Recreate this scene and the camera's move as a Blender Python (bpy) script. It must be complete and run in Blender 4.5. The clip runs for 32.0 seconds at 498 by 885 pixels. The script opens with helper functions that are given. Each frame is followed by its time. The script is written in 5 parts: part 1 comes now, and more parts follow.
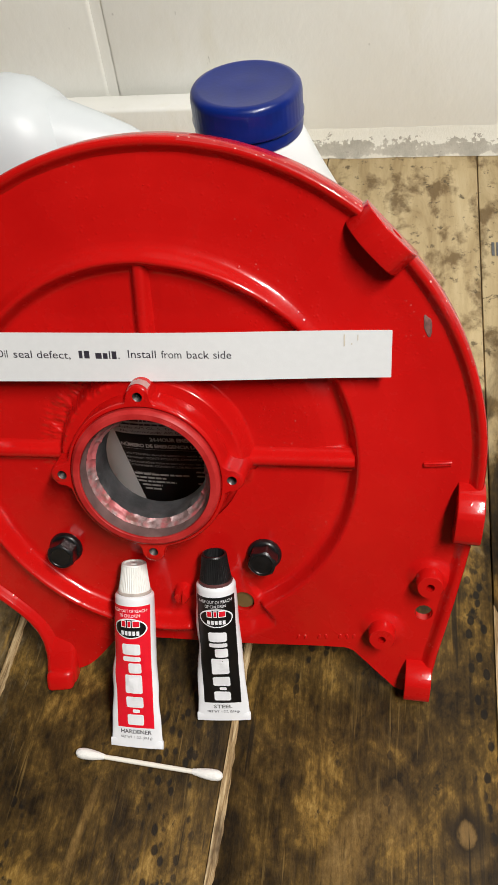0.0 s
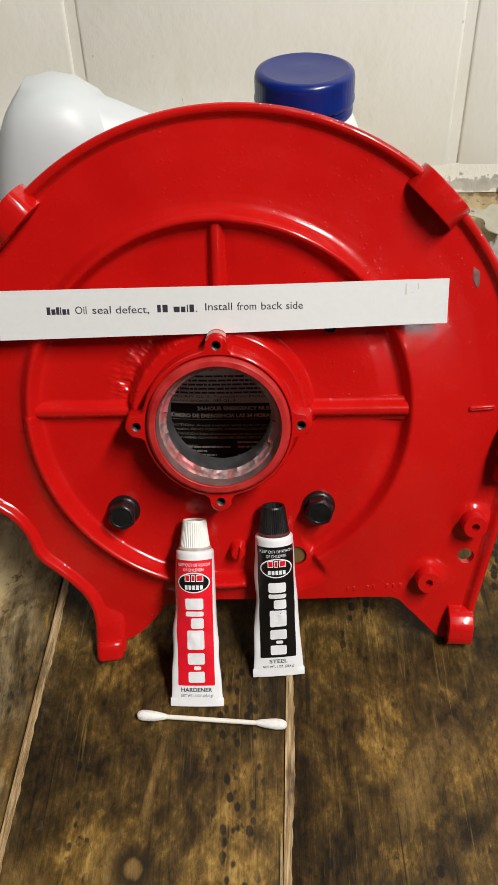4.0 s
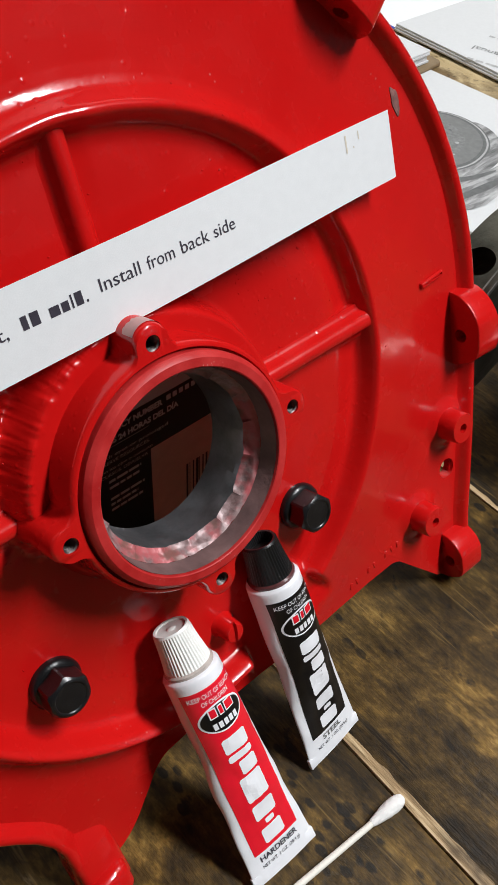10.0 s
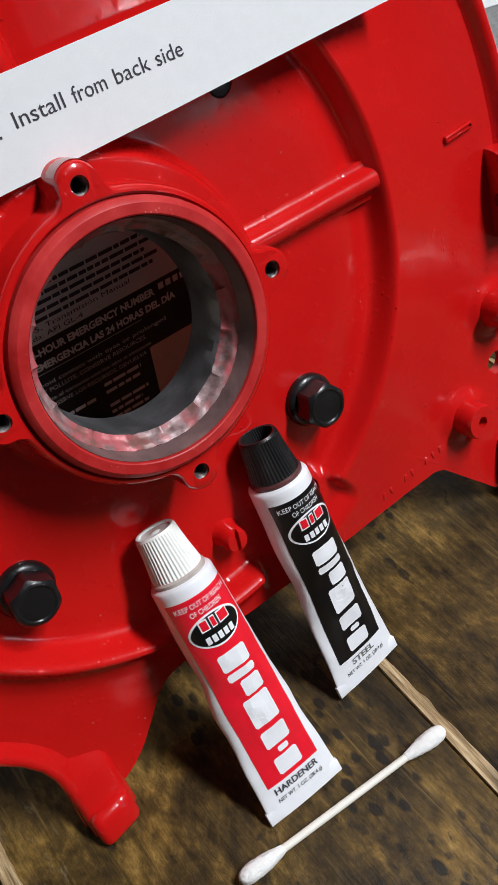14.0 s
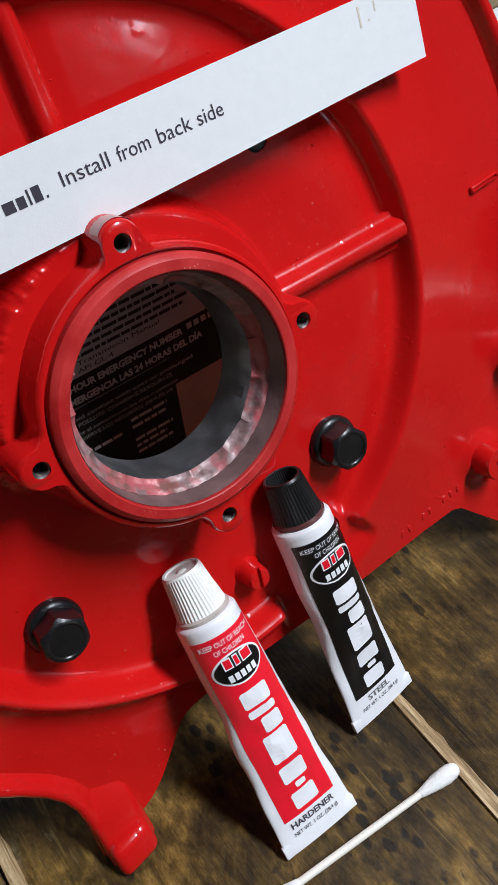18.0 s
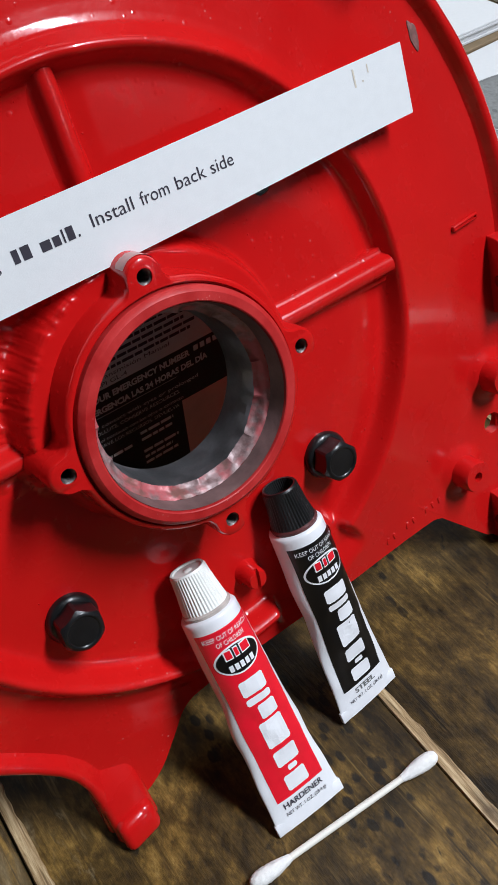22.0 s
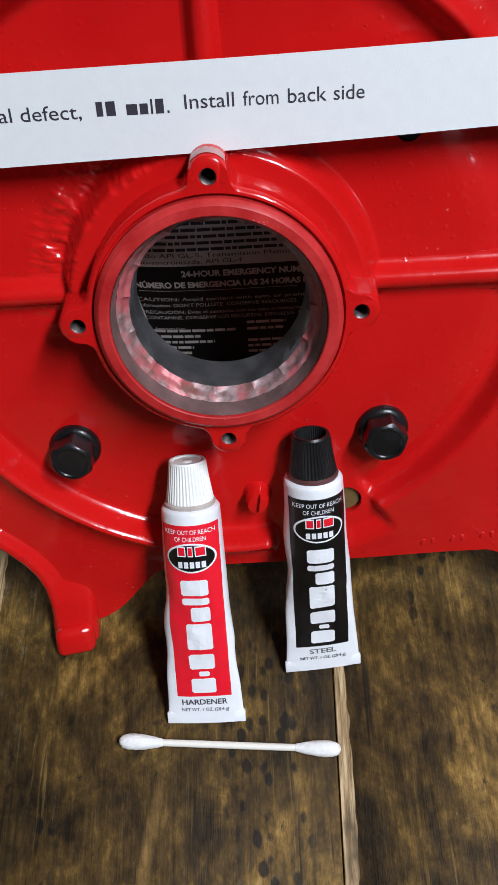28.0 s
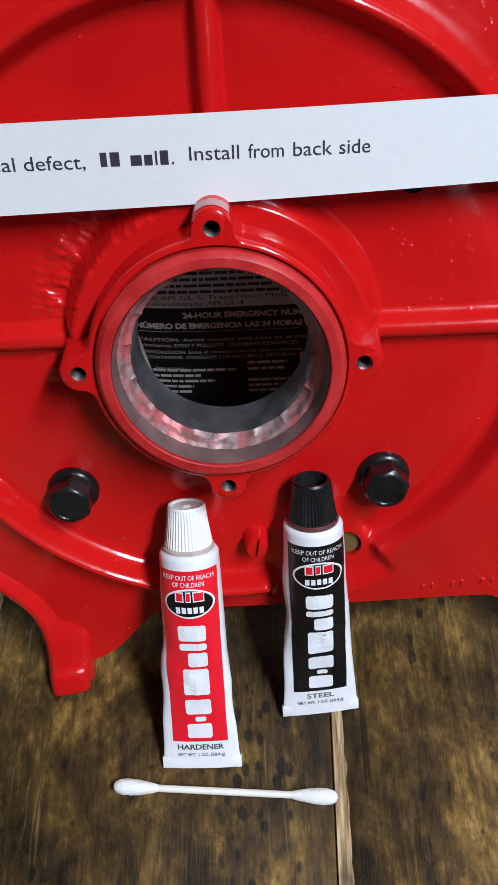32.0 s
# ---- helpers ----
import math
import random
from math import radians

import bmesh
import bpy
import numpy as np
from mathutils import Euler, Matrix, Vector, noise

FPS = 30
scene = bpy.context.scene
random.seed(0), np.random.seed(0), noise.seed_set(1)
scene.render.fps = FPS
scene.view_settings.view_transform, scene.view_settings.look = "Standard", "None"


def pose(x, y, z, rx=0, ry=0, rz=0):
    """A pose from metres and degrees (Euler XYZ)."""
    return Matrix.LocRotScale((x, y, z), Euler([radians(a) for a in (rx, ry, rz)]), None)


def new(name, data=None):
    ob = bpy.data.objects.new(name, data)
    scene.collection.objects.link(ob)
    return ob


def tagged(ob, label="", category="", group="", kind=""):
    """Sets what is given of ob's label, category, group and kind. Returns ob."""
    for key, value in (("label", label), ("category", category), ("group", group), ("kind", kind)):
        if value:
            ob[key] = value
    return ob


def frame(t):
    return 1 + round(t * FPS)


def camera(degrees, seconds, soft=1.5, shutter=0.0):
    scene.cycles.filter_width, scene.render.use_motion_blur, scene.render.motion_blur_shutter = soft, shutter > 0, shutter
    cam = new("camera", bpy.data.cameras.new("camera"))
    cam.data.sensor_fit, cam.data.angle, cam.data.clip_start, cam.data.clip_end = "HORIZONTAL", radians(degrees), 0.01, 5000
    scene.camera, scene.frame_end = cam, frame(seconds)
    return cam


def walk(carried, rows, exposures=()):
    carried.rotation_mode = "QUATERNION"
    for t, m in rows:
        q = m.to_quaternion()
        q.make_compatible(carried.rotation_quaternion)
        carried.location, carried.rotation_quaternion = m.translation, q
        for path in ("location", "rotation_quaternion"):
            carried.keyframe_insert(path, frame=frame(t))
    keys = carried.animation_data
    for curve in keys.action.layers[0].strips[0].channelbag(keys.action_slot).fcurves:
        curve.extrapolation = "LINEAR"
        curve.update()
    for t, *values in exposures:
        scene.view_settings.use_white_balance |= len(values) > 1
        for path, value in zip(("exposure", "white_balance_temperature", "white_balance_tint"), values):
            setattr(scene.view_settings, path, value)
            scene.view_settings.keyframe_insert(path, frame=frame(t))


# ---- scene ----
cam = camera(31.75, 32.0, soft=1.5, shutter=0.0)
PATH = [
    (0, 0.1023, -0.2334, 0.4166, 42.096, 5.498, 6.989),
    (0.3, 0.0990, -0.2299, 0.4102, 41.139, 4.873, 7.697),
    (0.5, 0.0940, -0.2290, 0.4085, 41.326, 3.136, 6.746),
    (1, 0.0700, -0.2588, 0.4205, 43.336, 2.052, 4.766),
    (1.3, 0.0566, -0.2695, 0.4201, 42.421, 2.523, 3.597),
    (1.5, 0.0471, -0.2728, 0.4199, 42.764, 2.309, 3.010),
    (2, 0.0265, -0.2852, 0.4250, 40.998, -0.888, 1.713),
    (2.3, 0.0260, -0.2918, 0.4244, 40.970, 0.340, 1.666),
    (2.5, 0.0260, -0.2947, 0.4230, 43.232, 1.271, 1.653),
    (4.5, 0.0225, -0.3021, 0.3911, 47.815, 1.695, -0.570),
    (4.8, 0.0164, -0.2856, 0.3905, 48.079, 1.126, -4.155),
    (5, -0.0013, -0.2666, 0.3891, 47.551, 0.522, -9.513),
    (5.2, -0.0339, -0.2508, 0.3847, 46.672, -0.788, -17.994),
    (5.5, -0.0667, -0.2344, 0.3725, 44.745, -0.833, -26.746),
    (6, -0.0550, -0.2109, 0.3476, 42.555, -0.923, -29.047),
    (6.3, -0.0645, -0.1851, 0.3354, 43.011, -0.189, -30.186),
    (6.5, -0.0749, -0.1694, 0.3262, 42.155, -0.937, -33.584),
    (7, -0.0890, -0.1513, 0.3050, 40.938, -2.557, -42.123),
    (7.5, -0.0920, -0.1292, 0.3096, 41.305, -2.844, -41.339),
    (8, -0.0916, -0.1185, 0.3064, 41.537, -2.802, -41.574),
    (8.5, -0.0918, -0.1140, 0.3053, 41.611, -2.700, -41.759),
    (9, -0.0918, -0.1147, 0.3044, 41.583, -2.782, -41.936),
    (9.5, -0.0960, -0.1128, 0.3044, 41.744, -2.840, -41.930),
    (10, -0.0962, -0.1177, 0.3082, 42.256, -2.735, -42.045),
    (10.5, -0.1011, -0.1260, 0.3019, 42.887, -2.261, -41.756),
    (11, -0.0961, -0.1301, 0.3005, 41.940, -2.330, -42.362),
    (11.5, -0.0955, -0.1294, 0.3053, 42.557, -2.000, -42.321),
    (12, -0.0890, -0.1314, 0.2989, 41.949, -1.166, -41.576),
    (12.5, -0.0794, -0.1332, 0.2809, 41.645, 0.959, -39.216),
    (13, -0.0736, -0.1354, 0.2704, 41.180, 2.696, -38.547),
    (13.5, -0.0684, -0.1367, 0.2649, 40.842, 4.352, -38.249),
    (14, -0.0647, -0.1421, 0.2661, 40.795, 5.124, -38.071),
    (14.5, -0.0640, -0.1402, 0.2713, 40.846, 5.025, -37.475),
    (15, -0.0610, -0.1370, 0.2715, 41.098, 5.084, -37.257),
    (15.5, -0.0610, -0.1350, 0.2727, 41.367, 5.020, -37.162),
    (17.5, -0.0659, -0.1342, 0.2749, 41.123, 4.350, -37.287),
    (18, -0.0667, -0.1350, 0.2778, 41.160, 4.383, -37.048),
    (18.5, -0.0706, -0.1333, 0.2782, 41.333, 4.287, -37.026),
    (19, -0.0724, -0.1362, 0.2841, 41.455, 3.894, -36.876),
    (19.5, -0.0758, -0.1378, 0.2893, 41.443, 3.773, -36.599),
    (20, -0.0781, -0.1362, 0.2807, 41.192, 4.089, -36.577),
    (20.5, -0.0756, -0.1411, 0.2819, 41.145, 4.276, -36.779),
    (21, -0.0728, -0.1442, 0.2844, 41.412, 4.324, -37.129),
    (21.5, -0.0745, -0.1440, 0.2919, 42.023, 4.084, -37.004),
    (22, -0.0794, -0.1478, 0.2969, 42.174, 3.325, -36.972),
    (22.5, -0.0809, -0.1473, 0.3006, 41.801, 2.441, -36.281),
    (23, -0.0809, -0.1427, 0.3015, 41.249, 1.722, -35.487),
    (23.3, -0.0822, -0.1498, 0.3021, 39.689, 2.012, -34.327),
    (23.5, -0.0829, -0.1552, 0.3044, 39.406, 0.189, -34.115),
    (23.8, -0.0515, -0.1574, 0.3190, 40.349, -1.290, -27.620),
    (24, -0.0231, -0.1575, 0.3256, 40.368, 0.366, -19.982),
    (24.3, -0.0071, -0.1503, 0.3216, 41.233, 3.844, -12.341),
    (24.5, -0.0060, -0.1429, 0.3150, 39.594, 2.473, -12.863),
    (24.8, -0.0267, -0.1364, 0.3024, 40.692, 2.179, -18.325),
    (25, -0.0380, -0.1327, 0.2986, 40.111, 2.894, -20.539),
    (25.5, -0.0303, -0.1223, 0.2994, 39.405, 1.648, -17.767),
    (25.8, -0.0248, -0.1231, 0.2916, 39.243, 1.670, -14.536),
    (26, -0.0220, -0.1262, 0.2874, 36.716, 1.187, -13.007),
    (26.5, -0.0169, -0.1496, 0.3013, 36.621, 1.211, -8.797),
    (28.5, 0.0163, -0.1627, 0.3028, 34.490, 3.004, -1.146),
    (29, 0.0150, -0.1643, 0.3073, 35.337, 2.746, -1.380),
    (29.5, 0.0153, -0.1601, 0.3037, 35.056, 2.755, -1.347),
    (30, 0.0145, -0.1575, 0.3018, 34.984, 2.526, -1.246),
    (30.5, 0.0140, -0.1557, 0.3050, 35.476, 2.194, -1.101),
    (31, 0.0119, -0.1509, 0.3030, 35.322, 1.745, -1.431),
    (31.5, 0.0092, -0.1498, 0.3061, 35.684, 1.960, -1.287),
    (32, 0.0113, -0.1517, 0.3064, 35.605, 2.171, -1.172),
]
# seconds, stops, kelvin, tint of the phone's own balance
EXPOSURES = [(0, -0.29, 6500, 10), (5, -0.31, 6600, 10), (7, -0.27, 7000, 10), (8.5, -0.27, 6250, 10), (13, -0.28, 5900, 10), (19, -0.25, 5600, 10), (24, -0.31, 5600, 10), (26, -0.22, 6150, 10), (28.5, -0.27, 5500, 10), (32, -0.26, 5450, 10)]
walk(cam, [(t, pose(x, y, z, rx, ry, rz)) for t, x, y, z, rx, ry, rz in PATH], EXPOSURES)

# world, lamps and exposure ------------------------------------------------
world = bpy.data.worlds.new("room_air")
world.use_nodes = True
world.node_tree.nodes["Background"].inputs[0].default_value = (0.9, 0.95, 1.0, 1)
world.node_tree.nodes["Background"].inputs[1].default_value = 0.006
scene.world = world


def ceiling_tube(x, y, watts, sx=0.16, sy=0.50, z=1.72):
    lamp = bpy.data.lights.new("ceiling_tube", "AREA")
    lamp.shape, lamp.size, lamp.size_y, lamp.energy = "RECTANGLE", sx, sy, watts
    lamp.color = (1.0, 0.97, 0.92)
    ob = new("ceiling_tube", lamp)
    ob.matrix_world = pose(x, y, z)
    return ob


ceiling_tube(0.80, -0.80, 72, 0.16, 1.00)
ceiling_tube(2.90, -5.3, 36, 0.20, 0.90)


# materials -----------------------------------------------------------------
def material(name, base=(0.5, 0.5, 0.5), rough=0.5, metal=0.0, coat=0.0):
    m = bpy.data.materials.new(name)
    m.use_nodes = True
    b = m.node_tree.nodes["Principled BSDF"]
    b.inputs["Base Color"].default_value = (*base, 1)
    b.inputs["Roughness"].default_value = rough
    b.inputs["Metallic"].default_value = metal
    b.inputs["Coat Weight"].default_value = coat
    b.inputs["Coat Roughness"].default_value = 0.06
    return m, m.node_tree, b


def node(tree, kind, **inputs):
    n = tree.nodes.new(kind)
    for key, value in inputs.items():
        n.inputs[key.replace("_", " ")].default_value = value
    return n


def coords(tree, scale=(1, 1, 1), use="Object", rot=(0, 0, 0)):
    c, m = tree.nodes.new("ShaderNodeTexCoord"), tree.nodes.new("ShaderNodeMapping")
    m.inputs["Scale"].default_value = scale
    m.inputs["Rotation"].default_value = rot
    tree.links.new(c.outputs[use], m.inputs["Vector"])
    return m.outputs["Vector"]


def noise_tex(tree, vec, scale, detail=4.0, rough=0.55, distort=0.0):
    n = node(tree, "ShaderNodeTexNoise", Scale=scale, Detail=detail, Roughness=rough, Distortion=distort)
    tree.links.new(vec, n.inputs["Vector"])
    return n.outputs["Fac"]


def ramp(tree, fac, stops):
    r = tree.nodes.new("ShaderNodeValToRGB")
    while len(r.color_ramp.elements) < len(stops):
        r.color_ramp.elements.new(0.5)
    for e, (p, c) in zip(r.color_ramp.elements, stops):
        e.position, e.color = p, (*c, 1) if len(c) == 3 else c
    tree.links.new(fac, r.inputs["Fac"])
    return r.outputs["Color"]


def mix(tree, fac, a, b, blend="MIX"):
    m = tree.nodes.new("ShaderNodeMix")
    m.data_type, m.blend_type = "RGBA", blend
    for socket, value in ((m.inputs[0], fac), (m.inputs[6], a), (m.inputs[7], b)):
        if isinstance(value, (int, float)):
            socket.default_value = value
        elif isinstance(value, tuple):
            socket.default_value = (*value, 1)
        else:
            tree.links.new(value, socket)
    return m.outputs[2]


def math_node(tree, op, a, b=0.5, clamp=False):
    m = tree.nodes.new("ShaderNodeMath")
    m.operation, m.use_clamp = op, clamp
    for socket, value in zip(m.inputs, (a, b)):
        if isinstance(value, (int, float)):
            socket.default_value = value
        else:
            tree.links.new(value, socket)
    return m.outputs[0]


def bump(tree, bsdf, height, strength=0.2, distance=0.001):
    b = node(tree, "ShaderNodeBump", Strength=strength, Distance=distance)
    tree.links.new(height, b.inputs["Height"])
    tree.links.new(b.outputs["Normal"], bsdf.inputs["Normal"])
    return b


def red_paint():
    m, t, b = material("red_enamel", (0.56, 0.006, 0.008), 0.24, coat=0.6)
    b.inputs["Specular IOR Level"].default_value = 0.18
    v = coords(t)
    wide = noise_tex(t, v, 14, 3)
    base = mix(t, ramp(t, wide, [(0.3, (0, 0, 0)), (0.75, (1, 1, 1))]), (0.500, 0.0050, 0.0045), (0.595, 0.0080, 0.0064))
    # tiny pale chips, thickly here and there
    chip = node(t, "ShaderNodeTexVoronoi", Scale=330.0)
    t.links.new(v, chip.inputs["Vector"])
    few = ramp(t, noise_tex(t, v, 30, 3), [(0.62, (0, 0, 0)), (0.74, (1, 1, 1))])
    fleck = mix(t, few, (0, 0, 0), ramp(t, chip.outputs["Distance"], [(0.08, (1, 1, 1)), (0.15, (0, 0, 0))]))
    t.links.new(mix(t, math_node(t, "MULTIPLY", fleck, 0.65), base, (0.62, 0.25, 0.23)), b.inputs["Base Color"])
    fine = noise_tex(t, v, 520, 2, 0.5)
    grit = node(t, "ShaderNodeTexVoronoi", Scale=300.0)
    t.links.new(v, grit.inputs["Vector"])
    patch = ramp(t, noise_tex(t, v, 34, 3), [(0.43, (0, 0, 0)), (0.62, (1, 1, 1))])
    speck = mix(t, patch, (0, 0, 0), ramp(t, grit.outputs["Distance"], [(0.0, (3, 3, 3)), (0.24, (0, 0, 0))]))
    peel = noise_tex(t, v, 85, 2)
    h = mix(t, 0.9, mix(t, 0.5, mix(t, 0.55, (0.5, 0.5, 0.5), fine), mix(t, 0.4, (0.5, 0.5, 0.5), peel)), speck, "ADD")
    skin = bump(t, b, h, 0.13, 0.0010)
    t.links.new(skin.outputs["Normal"], b.inputs["Coat Normal"])
    b.inputs["Coat Roughness"].default_value = 0.09
    rough = ramp(t, noise_tex(t, v, 55, 4), [(0.35, (0.20,) * 3), (0.75, (0.34,) * 3)])
    t.links.new(rough, b.inputs["Roughness"])
    return m


def bare_metal(name, base, rough, scale=60, tint=None, bumpy=0.25):
    m, t, b = material(name, base, rough, 0.85)
    v = coords(t)
    n = noise_tex(t, v, scale, 6, 0.65)
    dark = tuple(c * 0.55 for c in base)
    t.links.new(ramp(t, n, [(0.3, dark), (0.7, tint or base)]), b.inputs["Base Color"])
    bump(t, b, noise_tex(t, v, scale * 9, 3), bumpy, 0.0006)
    t.links.new(ramp(t, noise_tex(t, v, scale * 2.3, 3), [(0.3, (rough * 0.7,) * 3), (0.7, (min(1, rough * 1.35),) * 3)]), b.inputs["Roughness"])
    return m


def overspray_metal():
    """Broken aluminium edge: grey metal with red overspray and brown hollows."""
    m, t, b = material("oversprayed_aluminium", (0.4, 0.32, 0.32), 0.42, 0.1)
    v = coords(t)
    n = noise_tex(t, v, 260, 4, 0.65)
    big = noise_tex(t, v, 60, 4, 0.65)
    c = ramp(t, n, [(0.34, (0.17, 0.105, 0.10)), (0.62, (0.40, 0.28, 0.28))])
    c = mix(t, ramp(t, big, [(0.40, (0, 0, 0)), (0.52, (0.85,) * 3)]), c, (0.50, 0.10, 0.11))
    c = mix(t, ramp(t, noise_tex(t, v, 130, 3), [(0.56, (0, 0, 0)), (0.66, (0.8,) * 3)]), c, (0.17, 0.095, 0.075))
    t.links.new(c, b.inputs["Base Color"])
    bump(t, b, mix(t, 0.5, n, noise_tex(t, v, 700, 3)), 0.25, 0.0010)
    return m


def worn_red(name="rubbed_red_paint", size=1100.0, spread=0.60, strong=0.5):
    """Dull red paint rubbed thin, with pinprick chips."""
    m, t, b = material(name, (0.55, 0.03, 0.03), 0.44)
    b.inputs["Specular IOR Level"].default_value = 0.3
    v = coords(t)
    n = noise_tex(t, v, 90, 4, 0.6)
    c = ramp(t, n, [(0.35, (0.40, 0.012, 0.012)), (0.70, (0.55, 0.036, 0.034))])
    chip = node(t, "ShaderNodeTexVoronoi", Scale=size)
    t.links.new(v, chip.inputs["Vector"])
    few = ramp(t, noise_tex(t, v, 120, 2), [(spread, (0, 0, 0)), (spread + 0.10, (1, 1, 1))])
    dots = mix(t, few, (0, 0, 0), ramp(t, chip.outputs["Distance"], [(0.14, (1, 1, 1)), (0.24, (0, 0, 0))]))
    t.links.new(mix(t, math_node(t, "MULTIPLY", dots, strong), c, (0.75, 0.48, 0.42)), b.inputs["Base Color"])
    bump(t, b, noise_tex(t, v, 420, 3), 0.2, 0.0006)
    return m


def plain(name, base, rough=0.5, scale=60, vary=0.12, bumpy=0.1, metal=0.0, coat=0.0, dist=0.0005):
    m, t, b = material(name, base, rough, metal, coat)
    v = coords(t)
    n = noise_tex(t, v, scale, 5, 0.6)
    lo, hi = tuple(c * (1 - vary) for c in base), tuple(min(1, c * (1 + vary)) for c in base)
    t.links.new(ramp(t, n, [(0.3, lo), (0.7, hi)]), b.inputs["Base Color"])
    if bumpy:
        bump(t, b, noise_tex(t, v, scale * 7, 3), bumpy, dist)
    return m


def stained_wood():
    """Oil-dark pine boards, worn pale towards the wall."""
    m, t, b = material("stained_bench_wood", (0.1, 0.06, 0.03), 0.42)
    info = t.nodes.new("ShaderNodeObjectInfo")
    shift = t.nodes.new("ShaderNodeVectorMath")
    shift.operation = "MULTIPLY_ADD"
    geo = t.nodes.new("ShaderNodeNewGeometry")
    shift.inputs[1].default_value = (1, 1, 1)
    t.links.new(geo.outputs["Position"], shift.inputs[0])
    rnd = t.nodes.new("ShaderNodeCombineXYZ")
    t.links.new(math_node(t, "MULTIPLY", info.outputs["Random"], 7.3), rnd.inputs[1])
    t.links.new(rnd.outputs[0], shift.inputs[2])

    def at(sx, sy, sz=1.0):
        mp = t.nodes.new("ShaderNodeMapping")
        mp.inputs["Scale"].default_value = (sx, sy, sz)
        t.links.new(shift.outputs[0], mp.inputs["Vector"])
        return mp.outputs["Vector"]

    def lift(fac, k):
        return math_node(t, "MULTIPLY", math_node(t, "SUBTRACT", fac, 0.5), k)

    grain = noise_tex(t, at(1, 0.05), 620, 4, 0.7, 0.3)
    streak = noise_tex(t, at(1, 0.24), 150, 7, 0.76, 0.7)
    stain = noise_tex(t, at(1, 0.55), 15, 8, 0.66, 1.2)
    mottle = noise_tex(t, at(1, 0.62), 46, 6, 0.68, 1.1)
    blot = noise_tex(t, at(1, 0.70), 88, 5, 0.66, 0.4)
    saw = noise_tex(t, at(0.9, 0.48), 330, 5, 0.74, 0.2)
    band = noise_tex(t, at(1, 0.07), 44, 4, 0.6, 0.5)
    tone = math_node(t, "ADD", lift(stain, 2.1), lift(streak, 0.75))
    tone = math_node(t, "ADD", tone, math_node(t, "ADD", lift(blot, 0.8), lift(saw, 0.7)))
    tone = math_node(t, "ADD", tone, math_node(t, "ADD", lift(band, 0.5), lift(grain, 0.4)))
    tone = math_node(t, "ADD", tone, lift(mottle, 1.25))
    tone = math_node(t, "ADD", tone, 0.435)
    base = ramp(t, tone, [(0.04, (0.014, 0.0088, 0.0038)), (0.30, (0.040, 0.0235, 0.0068)), (0.54, (0.086, 0.0500, 0.0125)), (0.76, (0.190, 0.110, 0.025)), (1.0, (0.36, 0.225, 0.064))])
    scratch = noise_tex(t, at(1, 0.035), 420, 3, 0.6, 0.6)
    worn = ramp(t, noise_tex(t, at(1, 0.4), 33, 4, 0.6, 0.6), [(0.48, (0, 0, 0)), (0.60, (1, 1, 1))])
    base = mix(t, math_node(t, "MULTIPLY", math_node(t, "MULTIPLY", ramp(t, scratch, [(0.60, (0, 0, 0)), (0.66, (1, 1, 1))]), worn), 0.38), base, (0.30, 0.19, 0.060))
    base = mix(t, ramp(t, blot, [(0.61, (0, 0, 0)), (0.68, (0.85,) * 3)]), base, (0.010, 0.008, 0.006))
    sep = t.nodes.new("ShaderNodeSeparateXYZ")
    t.links.new(geo.outputs["Position"], sep.inputs[0])

    def oval(cx, cy, rx, ry, ragged, bend=0.0):
        """Squared distance from a spot on the bench, in its own radii, with a ragged edge."""
        x = math_node(t, "SUBTRACT", sep.outputs[0], cx)
        y = math_node(t, "SUBTRACT", sep.outputs[1], cy)
        if bend:
            x = math_node(t, "SUBTRACT", x, math_node(t, "MULTIPLY", y, bend))
        x, y = math_node(t, "DIVIDE", x, rx), math_node(t, "DIVIDE", y, ry)
        d = math_node(t, "ADD", math_node(t, "MULTIPLY", x, x), math_node(t, "MULTIPLY", y, y))
        return math_node(t, "ADD", d, math_node(t, "ADD", lift(mottle, ragged), lift(streak, ragged * 0.7)))

    honey = ramp(t, math_node(t, "ADD", lift(streak, 1.6), math_node(t, "ADD", lift(saw, 1.2), 0.5)), [(0.15, (0.06, 0.034, 0.011)), (0.5, (0.17, 0.100, 0.029)), (0.9, (0.31, 0.195, 0.066))])
    # honey-coloured places where the oil never soaked in, and one runnel of varnish
    for cx, cy, rx, ry, ragged, bend, strong in ((-0.090, -0.168, 0.030, 0.032, 2.4, 0.0, 0.75), (0.093, -0.104, 0.012, 0.030, 3.0, 0.4, 0.75), (-0.0335, -0.108, 0.0026, 0.034, 0.9, 0.16, 0.9), (-0.048, -0.152, 0.020, 0.024, 3.6, 0.0, 0.6), (0.146, -0.100, 0.010, 0.012, 3.4, 0.0, 0.7), (0.112, -0.092, 0.009, 0.018, 3.4, 0.0, 0.6)):
        base = mix(t, ramp(t, oval(cx, cy, rx, ry, ragged, bend), [(0.0, (strong,) * 3), (1.0, (0, 0, 0))]), base, honey)
    # two knots: a pale heart in a dark, broken ring
    for cx, cy, size in ((-0.0389, -0.1462, 0.0042), (0.1438, -0.0943, 0.0046)):
        d = math_node(t, "MULTIPLY", oval(cx, cy, size, size * 1.25, 3.0), 0.12)
        base = mix(t, ramp(t, d, [(0.07, (0, 0, 0)), (0.16, (0.9,) * 3), (0.36, (0.7,) * 3), (0.80, (0, 0, 0))]), base, (0.016, 0.010, 0.005))
